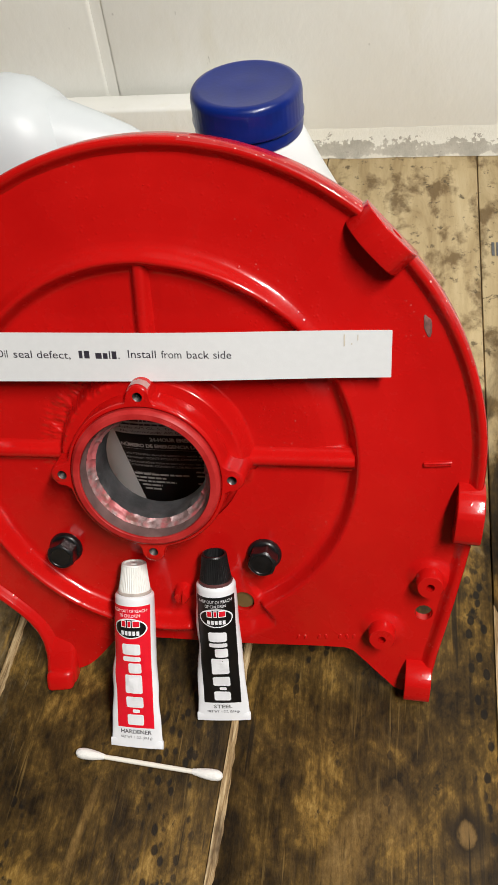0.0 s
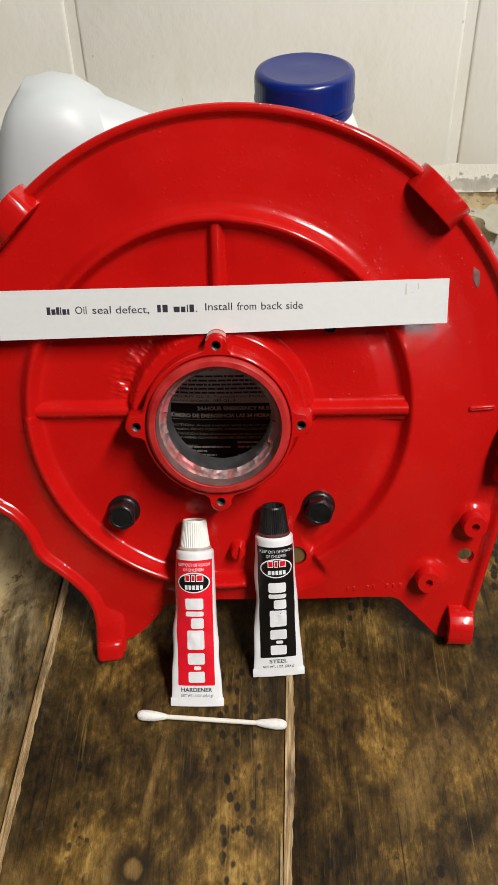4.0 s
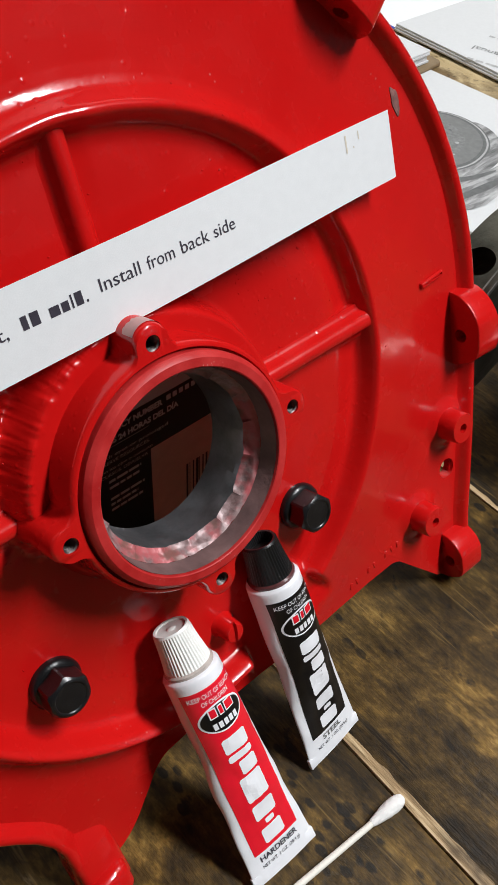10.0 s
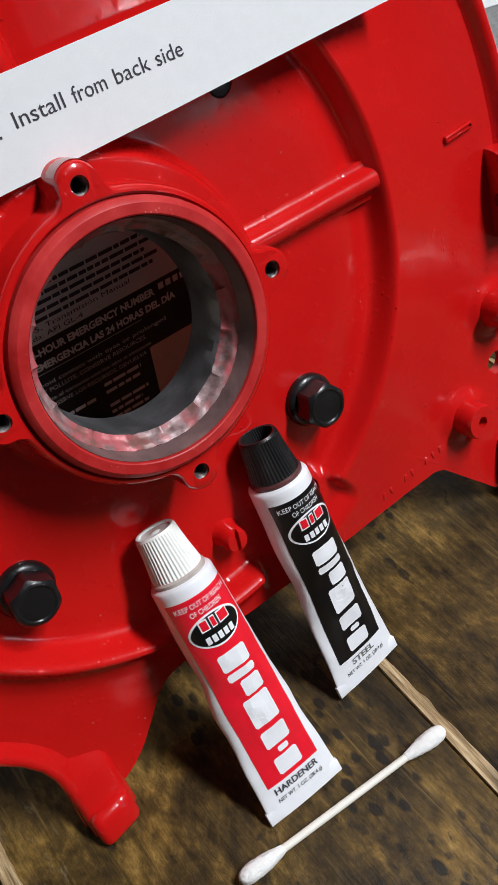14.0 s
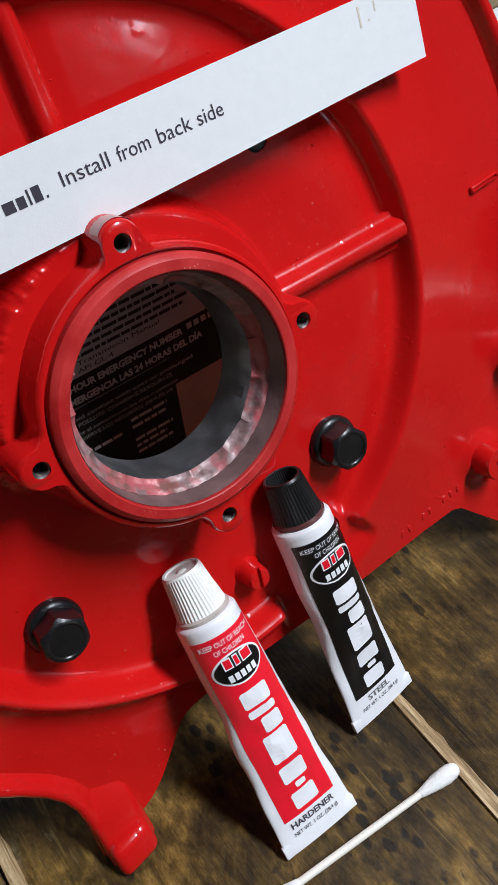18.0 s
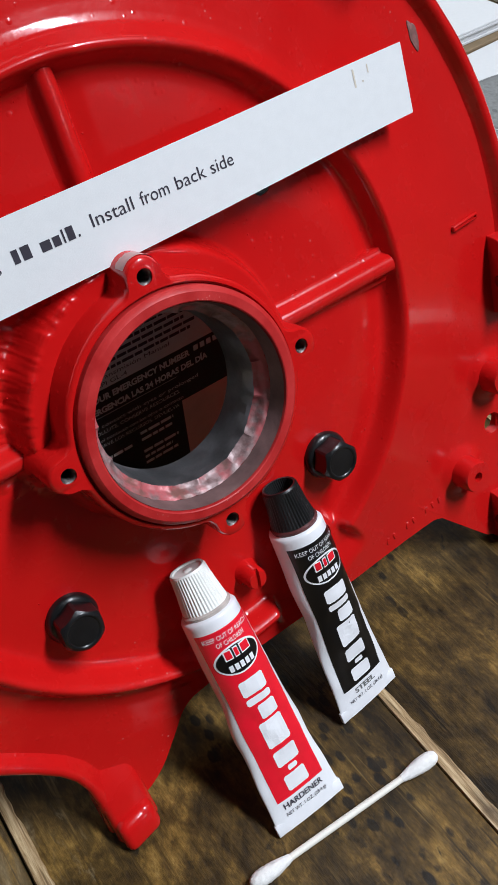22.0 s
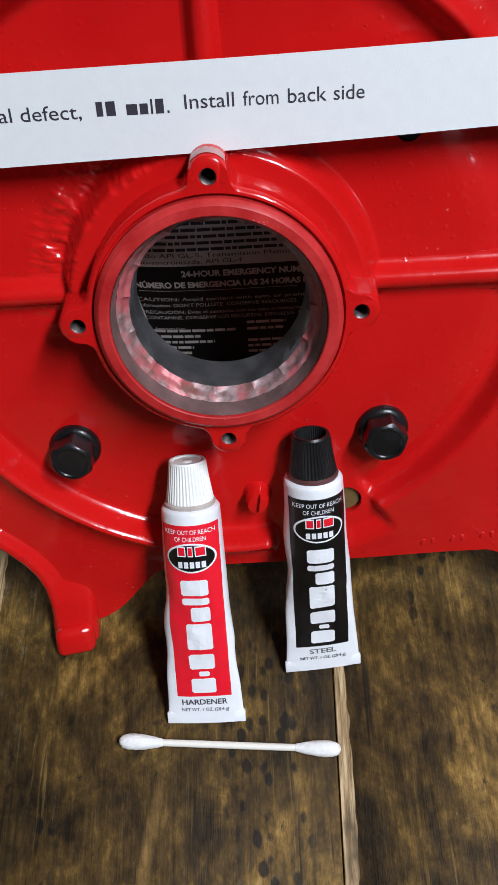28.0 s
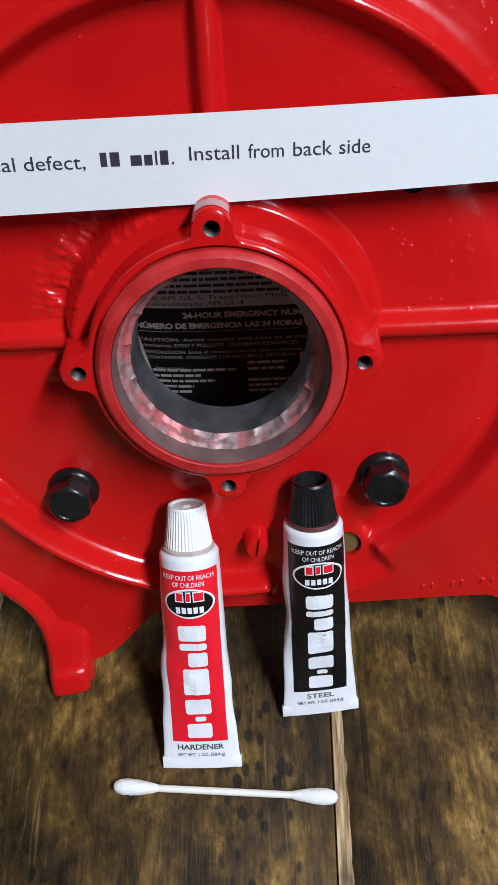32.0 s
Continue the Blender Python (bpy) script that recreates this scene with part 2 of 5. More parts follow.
        base = mix(t, ramp(t, d, [(0.02, (0.6,) * 3), (0.13, (0, 0, 0))]), base, (0.22, 0.135, 0.05))
    # dark oval dents in loose rows along the boards
    pits = node(t, "ShaderNodeTexVoronoi", Scale=215.0)
    pits.inputs["Randomness"].default_value = 0.75
    t.links.new(at(1.0, 0.62), pits.inputs["Vector"])
    soft = math_node(t, "ADD", pits.outputs["Distance"], lift(saw, 0.3))
    dots = ramp(t, soft, [(0.34, (1, 1, 1)), (0.44, (0, 0, 0))])
    lane = ramp(t, noise_tex(t, at(1, 0.16), 36, 3, 0.5, 0.3), [(0.54, (0, 0, 0)), (0.62, (1, 1, 1))])
    row = ramp(t, oval(0.006, -0.085, 0.016, 0.075, 1.2), [(0.5, (0.95,) * 3), (1.0, (0, 0, 0))])
    base = mix(t, math_node(t, "MULTIPLY", math_node(t, "MULTIPLY", dots, math_node(t, "MAXIMUM", lane, row)), 0.88), base, (0.009, 0.0075, 0.006))
    # fine dark checks along the grain, in patches
    check = noise_tex(t, at(1, 0.022), 300, 3, 0.55, 0.5)
    here = ramp(t, noise_tex(t, at(1, 0.35), 26, 4, 0.6, 0.4), [(0.46, (0, 0, 0)), (0.58, (1, 1, 1))])
    lines = math_node(t, "MULTIPLY", ramp(t, check, [(0.34, (1, 1, 1)), (0.42, (0, 0, 0))]), here)
    base = mix(t, math_node(t, "MULTIPLY", lines, 0.8), base, (0.012, 0.0085, 0.005))
    # raw, scuffed wood near the wall
    pale = ramp(t, noise_tex(t, at(1, 0.12), 55, 5, 0.65, 0.5), [(0.3, (0.34, 0.24, 0.115)), (0.55, (0.54, 0.42, 0.235)), (0.8, (0.66, 0.55, 0.34))])
    pale = mix(t, ramp(t, noise_tex(t, at(1, 0.6), 34, 5, 0.62, 0.15), [(0.50, (0, 0, 0)), (0.60, (0.85,) * 3)]), pale, (0.13, 0.075, 0.026))
    pale = mix(t, ramp(t, noise_tex(t, at(1, 0.8), 110, 4, 0.7, 0.2), [(0.58, (0, 0, 0)), (0.66, (0.8,) * 3)]), pale, (0.06, 0.040, 0.020))
    edge = math_node(t, "ADD", sep.outputs[1], math_node(t, "MULTIPLY", math_node(t, "SUBTRACT", stain, 0.5), 0.5))
    grow = t.nodes.new("ShaderNodeMapRange")
    for key, value in (("From Min", 0.10), ("From Max", 0.24)):
        grow.inputs[key].default_value = value
    t.links.new(edge, grow.inputs["Value"])
    # the outer planks were never stained
    side = t.nodes.new("ShaderNodeMapRange")
    for key, value in (("From Min", -0.088), ("From Max", -0.130), ("To Max", 0.75)):
        side.inputs[key].default_value = value
    t.links.new(math_node(t, "ADD", sep.outputs[0], math_node(t, "MULTIPLY", math_node(t, "SUBTRACT", streak, 0.5), 0.12)), side.inputs["Value"])
    worn_off = math_node(t, "MAXIMUM", grow.outputs[0], math_node(t, "MULTIPLY", side.outputs[0], ramp(t, stain, [(0.38, (0, 0, 0)), (0.55, (1, 1, 1))])))
    t.links.new(mix(t, worn_off, base, pale), b.inputs["Base Color"])
    t.links.new(ramp(t, streak, [(0.3, (0.36,) * 3), (0.8, (0.60,) * 3)]), b.inputs["Roughness"])
    b.inputs["Specular IOR Level"].default_value = 0.20
    bump(t, b, mix(t, 0.5, grain, saw), 0.45, 0.0013)
    return m


def torn_wood():
    """Bare split wood, streaked along the plank."""
    m, t, b = material("splintered_raw_wood", (0.3, 0.2, 0.1), 0.6)
    v = coords(t, (1, 0.05, 1))
    n = noise_tex(t, v, 900, 5, 0.7, 0.4)
    c = ramp(t, n, [(0.32, (0.11, 0.066, 0.024)), (0.48, (0.32, 0.21, 0.095)), (0.66, (0.58, 0.44, 0.25))])
    worn = noise_tex(t, coords(t, (1, 0.4, 1)), 60, 4, 0.65)
    t.links.new(mix(t, ramp(t, worn, [(0.52, (0, 0, 0)), (0.66, (0.9,) * 3)]), c, (0.07, 0.042, 0.016)), b.inputs["Base Color"])
    bump(t, b, n, 0.4, 0.0012)
    return m


def painted_block():
    """Thick off-white paint on block, with scuffs, pits and a yellowed stripe."""
    m, t, b = material("painted_block_wall", (0.80, 0.79, 0.74), 0.5)
    geo = t.nodes.new("ShaderNodeNewGeometry")

    def at(sx, sy, sz):
        mp = t.nodes.new("ShaderNodeMapping")
        mp.inputs["Scale"].default_value = (sx, sy, sz)
        t.links.new(geo.outputs["Position"], mp.inputs["Vector"])
        return mp.outputs["Vector"]

    n = noise_tex(t, at(1, 1, 1), 9, 5, 0.6)
    c = ramp(t, n, [(0.3, (0.86, 0.855, 0.80)), (0.7, (0.91, 0.91, 0.875))])
    low = noise_tex(t, at(1, 1, 0.35), 14, 4, 0.6)
    c = mix(t, ramp(t, low, [(0.60, (0, 0, 0)), (0.74, (0.4,) * 3)]), c, (0.78, 0.75, 0.62))
    sep = t.nodes.new("ShaderNodeSeparateXYZ")
    t.links.new(geo.outputs["Position"], sep.inputs[0])
    off = math_node(t, "ABSOLUTE", math_node(t, "ADD", math_node(t, "SUBTRACT", sep.outputs[0], 0.392), math_node(t, "MULTIPLY", math_node(t, "SUBTRACT", low, 0.5), 0.03)))
    c = mix(t, ramp(t, math_node(t, "MULTIPLY", off, 20.0), [(0.40, (0.55,) * 3), (0.56, (0, 0, 0))]), c, (0.73, 0.70, 0.50))
    dirt = noise_tex(t, at(1, 1, 0.30), 60, 4, 0.7)
    c = mix(t, ramp(t, dirt, [(0.70, (0, 0, 0)), (0.745, (0.75,) * 3)]), c, (0.22, 0.21, 0.18))
    pit = node(t, "ShaderNodeTexVoronoi", Scale=36.0)
    t.links.new(at(1, 0.2, 0.75), pit.inputs["Vector"])
    c = mix(t, ramp(t, pit.outputs["Distance"], [(0.02, (0.6,) * 3), (0.05, (0, 0, 0))]), c, (0.30, 0.29, 0.26))
    t.links.new(c, b.inputs["Base Color"])
    bump(t, b, noise_tex(t, at(1, 1, 0.7), 130, 4), 0.25, 0.002)
    return m


def streaked_print():
    """Grey print of blurred bright and dark metal, streaked one way."""
    m, t, b = material("streaked_halftone", (0.3, 0.3, 0.3), 0.7)
    n = noise_tex(t, coords(t, (0.28, 1.7, 1), rot=(0, 0, -0.30)), 80, 5, 0.7, 0.5)
    t.links.new(ramp(t, n, [(0.30, (0.06, 0.06, 0.06)), (0.46, (0.20, 0.20, 0.20)), (0.58, (0.38, 0.38, 0.38)), (0.72, (0.58, 0.58, 0.58))]), b.inputs["Base Color"])
    return m


def wall_foot():
    """Grey cement with the wall's paint ending raggedly over it and white crumbs at its foot."""
    m, t, b = material("grey_mortar", (0.47, 0.45, 0.39), 0.9)
    geo = t.nodes.new("ShaderNodeNewGeometry")
    sep = t.nodes.new("ShaderNodeSeparateXYZ")
    t.links.new(geo.outputs["Position"], sep.inputs[0])
    n = noise_tex(t, geo.outputs["Position"], 60, 5, 0.6)
    fine = noise_tex(t, geo.outputs["Position"], 240, 4, 0.7)
    c = ramp(t, n, [(0.3, (0.38, 0.36, 0.31)), (0.7, (0.58, 0.55, 0.48))])
    c = mix(t, ramp(t, fine, [(0.60, (0, 0, 0)), (0.70, (0.7,) * 3)]), c, (0.22, 0.21, 0.18))
    level = math_node(t, "ADD", math_node(t, "MULTIPLY", sep.outputs[2], 40.0), math_node(t, "ADD", math_node(t, "SUBTRACT", fine, 0.5), math_node(t, "SUBTRACT", n, 0.5)))
    c = mix(t, ramp(t, level, [(0.48, (0, 0, 0)), (0.56, (1, 1, 1))]), c, (0.83, 0.815, 0.735))
    crumb = math_node(t, "SUBTRACT", math_node(t, "ADD", math_node(t, "MULTIPLY", n, 1.5), 0.0), math_node(t, "MULTIPLY", sep.outputs[2], 90.0))
    c = mix(t, ramp(t, crumb, [(0.55, (0, 0, 0)), (0.68, (0.8,) * 3)]), c, (0.78, 0.75, 0.66))
    t.links.new(c, b.inputs["Base Color"])
    bump(t, b, fine, 0.4, 0.002)
    return m


RED = red_paint()
BORE = bare_metal("turned_aluminium", (0.25, 0.25, 0.26), 0.40, 50, (0.36, 0.36, 0.38))
SPRAY = overspray_metal()
# brown-grey, its base colour set darker for the shade inside the bore
BORE_WALL = plain("shaded_bore_wall", (0.19, 0.112, 0.107), 0.45, 60, 0.5, 0.3, 0.05)
PRIMER = plain("thin_faded_paint", (0.52, 0.27, 0.25), 0.35, 120, 0.2)
BLACK_STEEL = plain("black_oxide_steel", (0.010, 0.010, 0.011), 0.30, 140, 0.4, 0.2, 0.2, 0.12)
THREAD = bare_metal("cut_thread", (0.16, 0.14, 0.135), 0.45, 200)
PRINT_PAPER = plain("dull_print_paper", (0.60, 0.605, 0.61), 0.8, 300, 0.02, 0.06)
BOARD_BROWN = plain("brown_hardboard", (0.20, 0.14, 0.075), 0.6, 60, 0.2, 0.15)
PAPER = plain("white_paper", (0.775, 0.79, 0.80), 0.75, 300, 0.02, 0.08)
INK = plain("printer_ink", (0.035, 0.03, 0.045), 0.6, 300, 0.2, 0)
TUBE_WHITE = plain("white_tube_lacquer", (0.86, 0.87, 0.90), 0.28, 120, 0.04, 0.1, 0, 0.3)
TUBE_RED = plain("red_tube_print", (0.80, 0.010, 0.026), 0.26, 120, 0.06, 0.05, 0, 0.3)
TUBE_BLACK = plain("black_tube_print", (0.004, 0.004, 0.0045), 0.30, 120, 0.3, 0.05, 0, 0.05)
CAP_WHITE = plain("white_moulded_cap", (0.86, 0.86, 0.82), 0.4, 150, 0.05, 0.06)
CAP_BLACK = plain("black_moulded_cap", (0.006, 0.006, 0.0065), 0.38, 150, 0.3, 0.06)
COTTON = plain("cotton_wool", (0.84, 0.83, 0.80), 0.9, 700, 0.05, 0.25, dist=0.0008)
STICK = plain("paper_stick", (0.82, 0.79, 0.70), 0.6, 200, 0.05, 0.1)
BOTTLE = plain("white_bottle_plastic", (0.78, 0.80, 0.80), 0.33, 40, 0.03, 0.06)
CAP_BLUE = plain("blue_moulded_cap", (0.003, 0.017, 0.165), 0.28, 90, 0.15, 0.06)
LABEL_BLACK = plain("black_label_film", (0.004, 0.004, 0.005), 0.55, 120, 0.3, 0)
LABEL_GREY = plain("pale_label_film", (0.62, 0.63, 0.60), 0.4, 120, 0.06, 0)
LABEL_TAN = plain("tan_code_panel", (0.72, 0.58, 0.50), 0.5, 120, 0.08, 0)
JUG = plain("milky_jug_plastic", (0.63, 0.67, 0.69), 0.42, 25, 0.04, 0.08)
STEEL_DARK = bare_metal("oily_cast_steel", (0.075, 0.070, 0.056), 0.46, 26, (0.175, 0.165, 0.132), 0.6)
STEEL_GROUND = bare_metal("ground_journal_steel", (0.30, 0.30, 0.27), 0.34, 40, (0.42, 0.42, 0.38))
STEEL_EDGE = bare_metal("rubbed_steel_edge", (0.26, 0.26, 0.24), 0.4, 90, (0.38, 0.38, 0.35), 0.4)
ZINC = plain("dull_zinc_sheet", (0.52, 0.49, 0.40), 0.45, 50, 0.12, 0.1, 0.3)
PHOTO_MID = plain("grey_halftone", (0.165, 0.168, 0.165), 0.7, 260, 0.12, 0)
PHOTO_DARK = plain("dark_halftone", (0.115, 0.117, 0.117), 0.7, 260, 0.18, 0)
PHOTO_FAINT = plain("faint_grey_print", (0.36, 0.36, 0.37), 0.7, 200, 0.15, 0)
PHOTO_STREAK = streaked_print()
PHOTO_MOTTLE = plain("mottled_halftone", (0.175, 0.178, 0.175), 0.7, 340, 0.28, 0)
PHOTO_PALE = plain("pale_halftone", (0.38, 0.38, 0.38), 0.7, 220, 0.15, 0)
BLUE_LINE = plain("blue_border_print", (0.03, 0.05, 0.36), 0.6, 100, 0.1, 0)
CARD = plain("brown_card", (0.46, 0.32, 0.17), 0.7, 60, 0.12, 0.1)
WOOD = stained_wood()
RAW_WOOD = torn_wood()
WALL = painted_block()
MORTAR = wall_foot()
PLASTER = plain("plain_room_paint", (0.27, 0.26, 0.24), 0.8, 5, 0.06, 0.1)
CONCRETE = plain("concrete_floor", (0.16, 0.155, 0.145), 0.7, 6, 0.2, 0.2)
BAG = plain("clear_bag_film", (0.30, 0.30, 0.28), 0.12, 40, 0.3, 0.3, 0, 0.8)
GREASE = plain("bare_grey_spot", (0.19, 0.085, 0.075), 0.6, 260, 0.6, 0.2)
HUB_FACE = worn_red()
CHIPPED = worn_red("chipped_red_edge", 420.0, 0.30, 0.9)
PLUG_TAN = plain("dull_tan_plug", (0.13, 0.090, 0.030), 0.45, 150, 0.2, 0.1)
NECK_PALE = plain("smeared_grey_neck", (0.50, 0.44, 0.40), 0.25, 150, 0.2, 0.1)
NECK_DARK = plain("dark_reddish_neck", (0.10, 0.035, 0.035), 0.25, 150, 0.3, 0.1)
SMUDGE = plain("tan_paper_stain", (0.66, 0.60, 0.50), 0.75, 200, 0.1, 0)


# mesh helpers ---------------------------------------------------------------
def part(name, bm, mat, parent=None, label="", smooth=True, angle=40, **tags):
    me = bpy.data.meshes.new(name)
    bmesh.ops.recalc_face_normals(bm, faces=bm.faces)
    bm.to_mesh(me)
    bm.free()
    mats = mat if isinstance(mat, (list, tuple)) else [mat]
    for x in mats:
        me.materials.append(x)
    if smooth:
        me.shade_smooth()
        me.set_sharp_from_angle(angle=radians(angle))
    ob = new(name, me)
    if parent:
        ob.parent = parent
    return tagged(ob, label, **tags)


def thing(name, m, label, category, group="", kind=""):
    ob = new(name)
    ob.empty_display_size = 0.02
    ob.matrix_world = m
    return tagged(ob, label, category, group, kind)


def box(x0, x1, y0, y1, z0, z1, bevel=0.0, seg=2):
    bm = bmesh.new()
    bmesh.ops.create_cube(bm, size=1, matrix=Matrix.Translation(((x0 + x1) / 2, (y0 + y1) / 2, (z0 + z1) / 2)) @ Matrix.Diagonal((x1 - x0, y1 - y0, z1 - z0, 1)))
    if bevel:
        bmesh.ops.bevel(bm, geom=bm.edges[:], offset=bevel, segments=seg, affect="EDGES", profile=0.5)
    return bm


def rings(loops, closed=True, cap_start=True, cap_end=True):
    """A skin over loops of equal count."""
    bm = bmesh.new()
    vs = [[bm.verts.new(p) for p in loop] for loop in loops]
    n = len(vs[0])
    for a, b in zip(vs, vs[1:]):
        for i in range(n if closed else n - 1):
            j = (i + 1) % n
            bm.faces.new((a[i], a[j], b[j], b[i]))
    if cap_start:
        bm.faces.new(vs[0])
    if cap_end:
        bm.faces.new(vs[-1][::-1])
    return bm


def turned(profile, n=48, caps=(True, True), wobble=None):
    """A solid of revolution about z, from (radius, z) pairs."""
    loops = []
    for r, z in profile:
        loop = []
        for i in range(n):
            a = 2 * math.pi * i / n
            q = r + (wobble(a, z) if wobble else 0)
            loop.append((q * math.cos(a), q * math.sin(a), z))
        loops.append(loop)
    return rings(loops, True, *caps)


def prism(outline, z0, z1, bevel=0.0, seg=2):
    bm = bmesh.new()
    low = [bm.verts.new((x, y, z0)) for x, y in outline]
    f = bm.faces.new(low)
    up = bmesh.ops.extrude_face_region(bm, geom=[f])
    bmesh.ops.translate(bm, vec=(0, 0, z1 - z0), verts=[v for v in up["geom"] if isinstance(v, bmesh.types.BMVert)])
    if bevel:
        bmesh.ops.bevel(bm, geom=bm.edges[:], offset=bevel, segments=seg, affect="EDGES", profile=0.5, clamp_overlap=True)
    return bm


def moved(bm, m):
    bmesh.ops.transform(bm, matrix=m, verts=bm.verts)
    return bm


def merged(*bms):
    out = bmesh.new()
    for b in bms:
        me = bpy.data.meshes.new("tmp")
        b.to_mesh(me)
        b.free()
        out.from_mesh(me)
        bpy.data.meshes.remove(me)
    return out


def carved(ob, cutters):
    """ob with the solids in cutters taken out of it, as plain mesh."""
    tool = part("tool", merged(*cutters), RED, smooth=False)
    bpy.context.view_layer.update()
    tool.matrix_world = ob.matrix_world
    mod = ob.modifiers.new("cut", "BOOLEAN")
    mod.object, mod.operation, mod.solver = tool, "DIFFERENCE", "EXACT"
    bpy.context.view_layer.update()
    me = bpy.data.meshes.new_from_object(ob.evaluated_get(bpy.context.evaluated_depsgraph_get()))
    ob.modifiers.clear()
    ob.data = me
    bpy.data.objects.remove(tool)
    return ob


def smooth_step(a, b, x):
    k = min(1.0, max(0.0, (x - a) / (b - a)))
    return k * k * (3 - 2 * k)


def letters(text, size, align="LEFT", bold=0.0):
    """The text as a flat bmesh in x and y, capitals about 0.7 size high."""
    cu = bpy.data.curves.new("text", "FONT")
    cu.body, cu.size, cu.align_x, cu.offset = text, size, align, bold
    cu.resolution_u = 3
    ob = new("text", cu)
    bpy.context.view_layer.update()
    me = bpy.data.meshes.new_from_object(ob.evaluated_get(bpy.context.evaluated_depsgraph_get()))
    bpy.data.objects.remove(ob)
    bm = bmesh.new()
    bm.from_mesh(me)
    bpy.data.meshes.remove(me)
    return bm


def fit_width(bm, x0, x1, y):
    """Moves and stretches a flat text so that it runs from x0 to x1 on the line y."""
    lo, hi = min(v.co.x for v in bm.verts), max(v.co.x for v in bm.verts)
    k = (x1 - x0) / (hi - lo)
    for v in bm.verts:
        v.co.x, v.co.y = x0 + (v.co.x - lo) * k, y + v.co.y
    return bm


def bars(spans, y0, y1):
    bm = bmesh.new()
    for a, b in spans:
        bm.faces.new([bm.verts.new(p) for p in ((a, y0, 0), (b, y0, 0), (b, y1, 0), (a, y1, 0))])
    return bm


def word_bars(x0, x1, y0, y1, seed, low=0.006, high=0.02):
    """A row of short bars, for a line of small print."""
    rnd, x, spans = random.Random(seed), x0, []
    while x < x1:
        w = rnd.uniform(low, high)
        spans.append((x, min(x1, x + w)))
        x += w + low * 0.35
    return bars(spans, y0, y1)


def split_words(bm, gap):
    """One bmesh for each word of a flat line of text."""
    left, islands = set(bm.faces), []
    while left:
        stack, seen = [left.pop()], []
        while stack:
            f = stack.pop()
            seen.append(f)
            for e in f.edges:
                for g in e.link_faces:
                    if g in left:
                        left.remove(g)
                        stack.append(g)
        xs = [v.co.x for f in seen for v in f.verts]
        islands.append((min(xs), max(xs), seen))
    islands.sort(key=lambda i: i[0])
    groups, far = [], None
    for lo, hi, faces in islands:
        if far is None or lo - far > gap:
            groups.append([])
            far = hi
        groups[-1] += faces
        far = max(far, hi)
    out = []
    for faces in groups:
        one, twin = bmesh.new(), {}
        for f in faces:
            for v in f.verts:
                if v not in twin:
                    twin[v] = one.verts.new(v.co)
            one.faces.new([twin[v] for v in f.verts])
        out.append(one)
    bm.free()
    return out


def bent(bm, f):
    for v in bm.verts:
        v.co = f(v.co.x, v.co.y, v.co.z)
    return bm


def fine(bm, length):
    """Cuts long edges so that a flat piece can be bent."""
    bmesh.ops.triangulate(bm, faces=bm.faces)
    for _ in range(5):
        long_edges = [e for e in bm.edges if e.calc_length() > length]
        if not long_edges:
            break
        bmesh.ops.subdivide_edges(bm, edges=long_edges, cuts=1)
        bmesh.ops.triangulate(bm, faces=[f for f in bm.faces if len(f.verts) > 3])
    return bm


# the room --------------------------------------------------------------------
WALL_Y, FLOOR_Z, TOP_Z = 0.487, -0.92, 1.75
room_floor = part("floor", box(-3.2, 4.6, -9.2, WALL_Y + 0.2, FLOOR_Z - 0.1, FLOOR_Z), CONCRETE, smooth=False)
tagged(room_floor, "bare grey concrete workshop floor", "floor", kind="structure")
tagged(part("ceiling", box(-3.2, 4.6, -9.2, WALL_Y + 0.2, TOP_Z, TOP_Z + 0.1), PLASTER, smooth=False), "plain off-white workshop ceiling", "ceiling", kind="structure")
tagged(part("wall_west", box(-3.3, -3.2, -9.2, WALL_Y + 0.2, FLOOR_Z, TOP_Z), PLASTER, smooth=False), "plain off-white side wall", "wall", kind="structure")
tagged(part("wall_east", box(4.6, 4.7, -9.2, WALL_Y + 0.2, FLOOR_Z, TOP_Z), PLASTER, smooth=False), "plain off-white side wall", "wall", kind="structure")
tagged(part("wall_south", box(-3.2, 4.6, -9.3, -9.2, FLOOR_Z, TOP_Z), PLASTER, smooth=False), "plain off-white end wall", "wall", kind="structure")
wall = part("wall_north", box(-3.2, 4.6, WALL_Y + 0.0022, WALL_Y + 0.2, FLOOR_Z, TOP_Z), WALL, smooth=False)
tagged(wall, "cream-painted concrete block wall behind the bench", "wall", kind="structure")

# blocks of the wall over the bench, with raked joints
BLOCK, COURSE = 0.339, 0.190
block_mesh = {}
for row in range(0, 3):
    for col in range(-3, 5):
        x0 = 0.1980 + BLOCK * (col - 1) + (BLOCK / 2 if row % 2 else 0)
        key = "block"
        if key not in block_mesh:
            ob = part("block", box(0.0045, BLOCK - 0.0045, 0, 0.024, 0.0045, COURSE - 0.0045, 0.0032, 3), WALL, wall)
            block_mesh[key] = ob.data
        else:
            ob = new("block", block_mesh[key])
            ob.parent = wall
        ob.matrix_world = pose(x0, WALL_Y, 0.017 + COURSE * row)

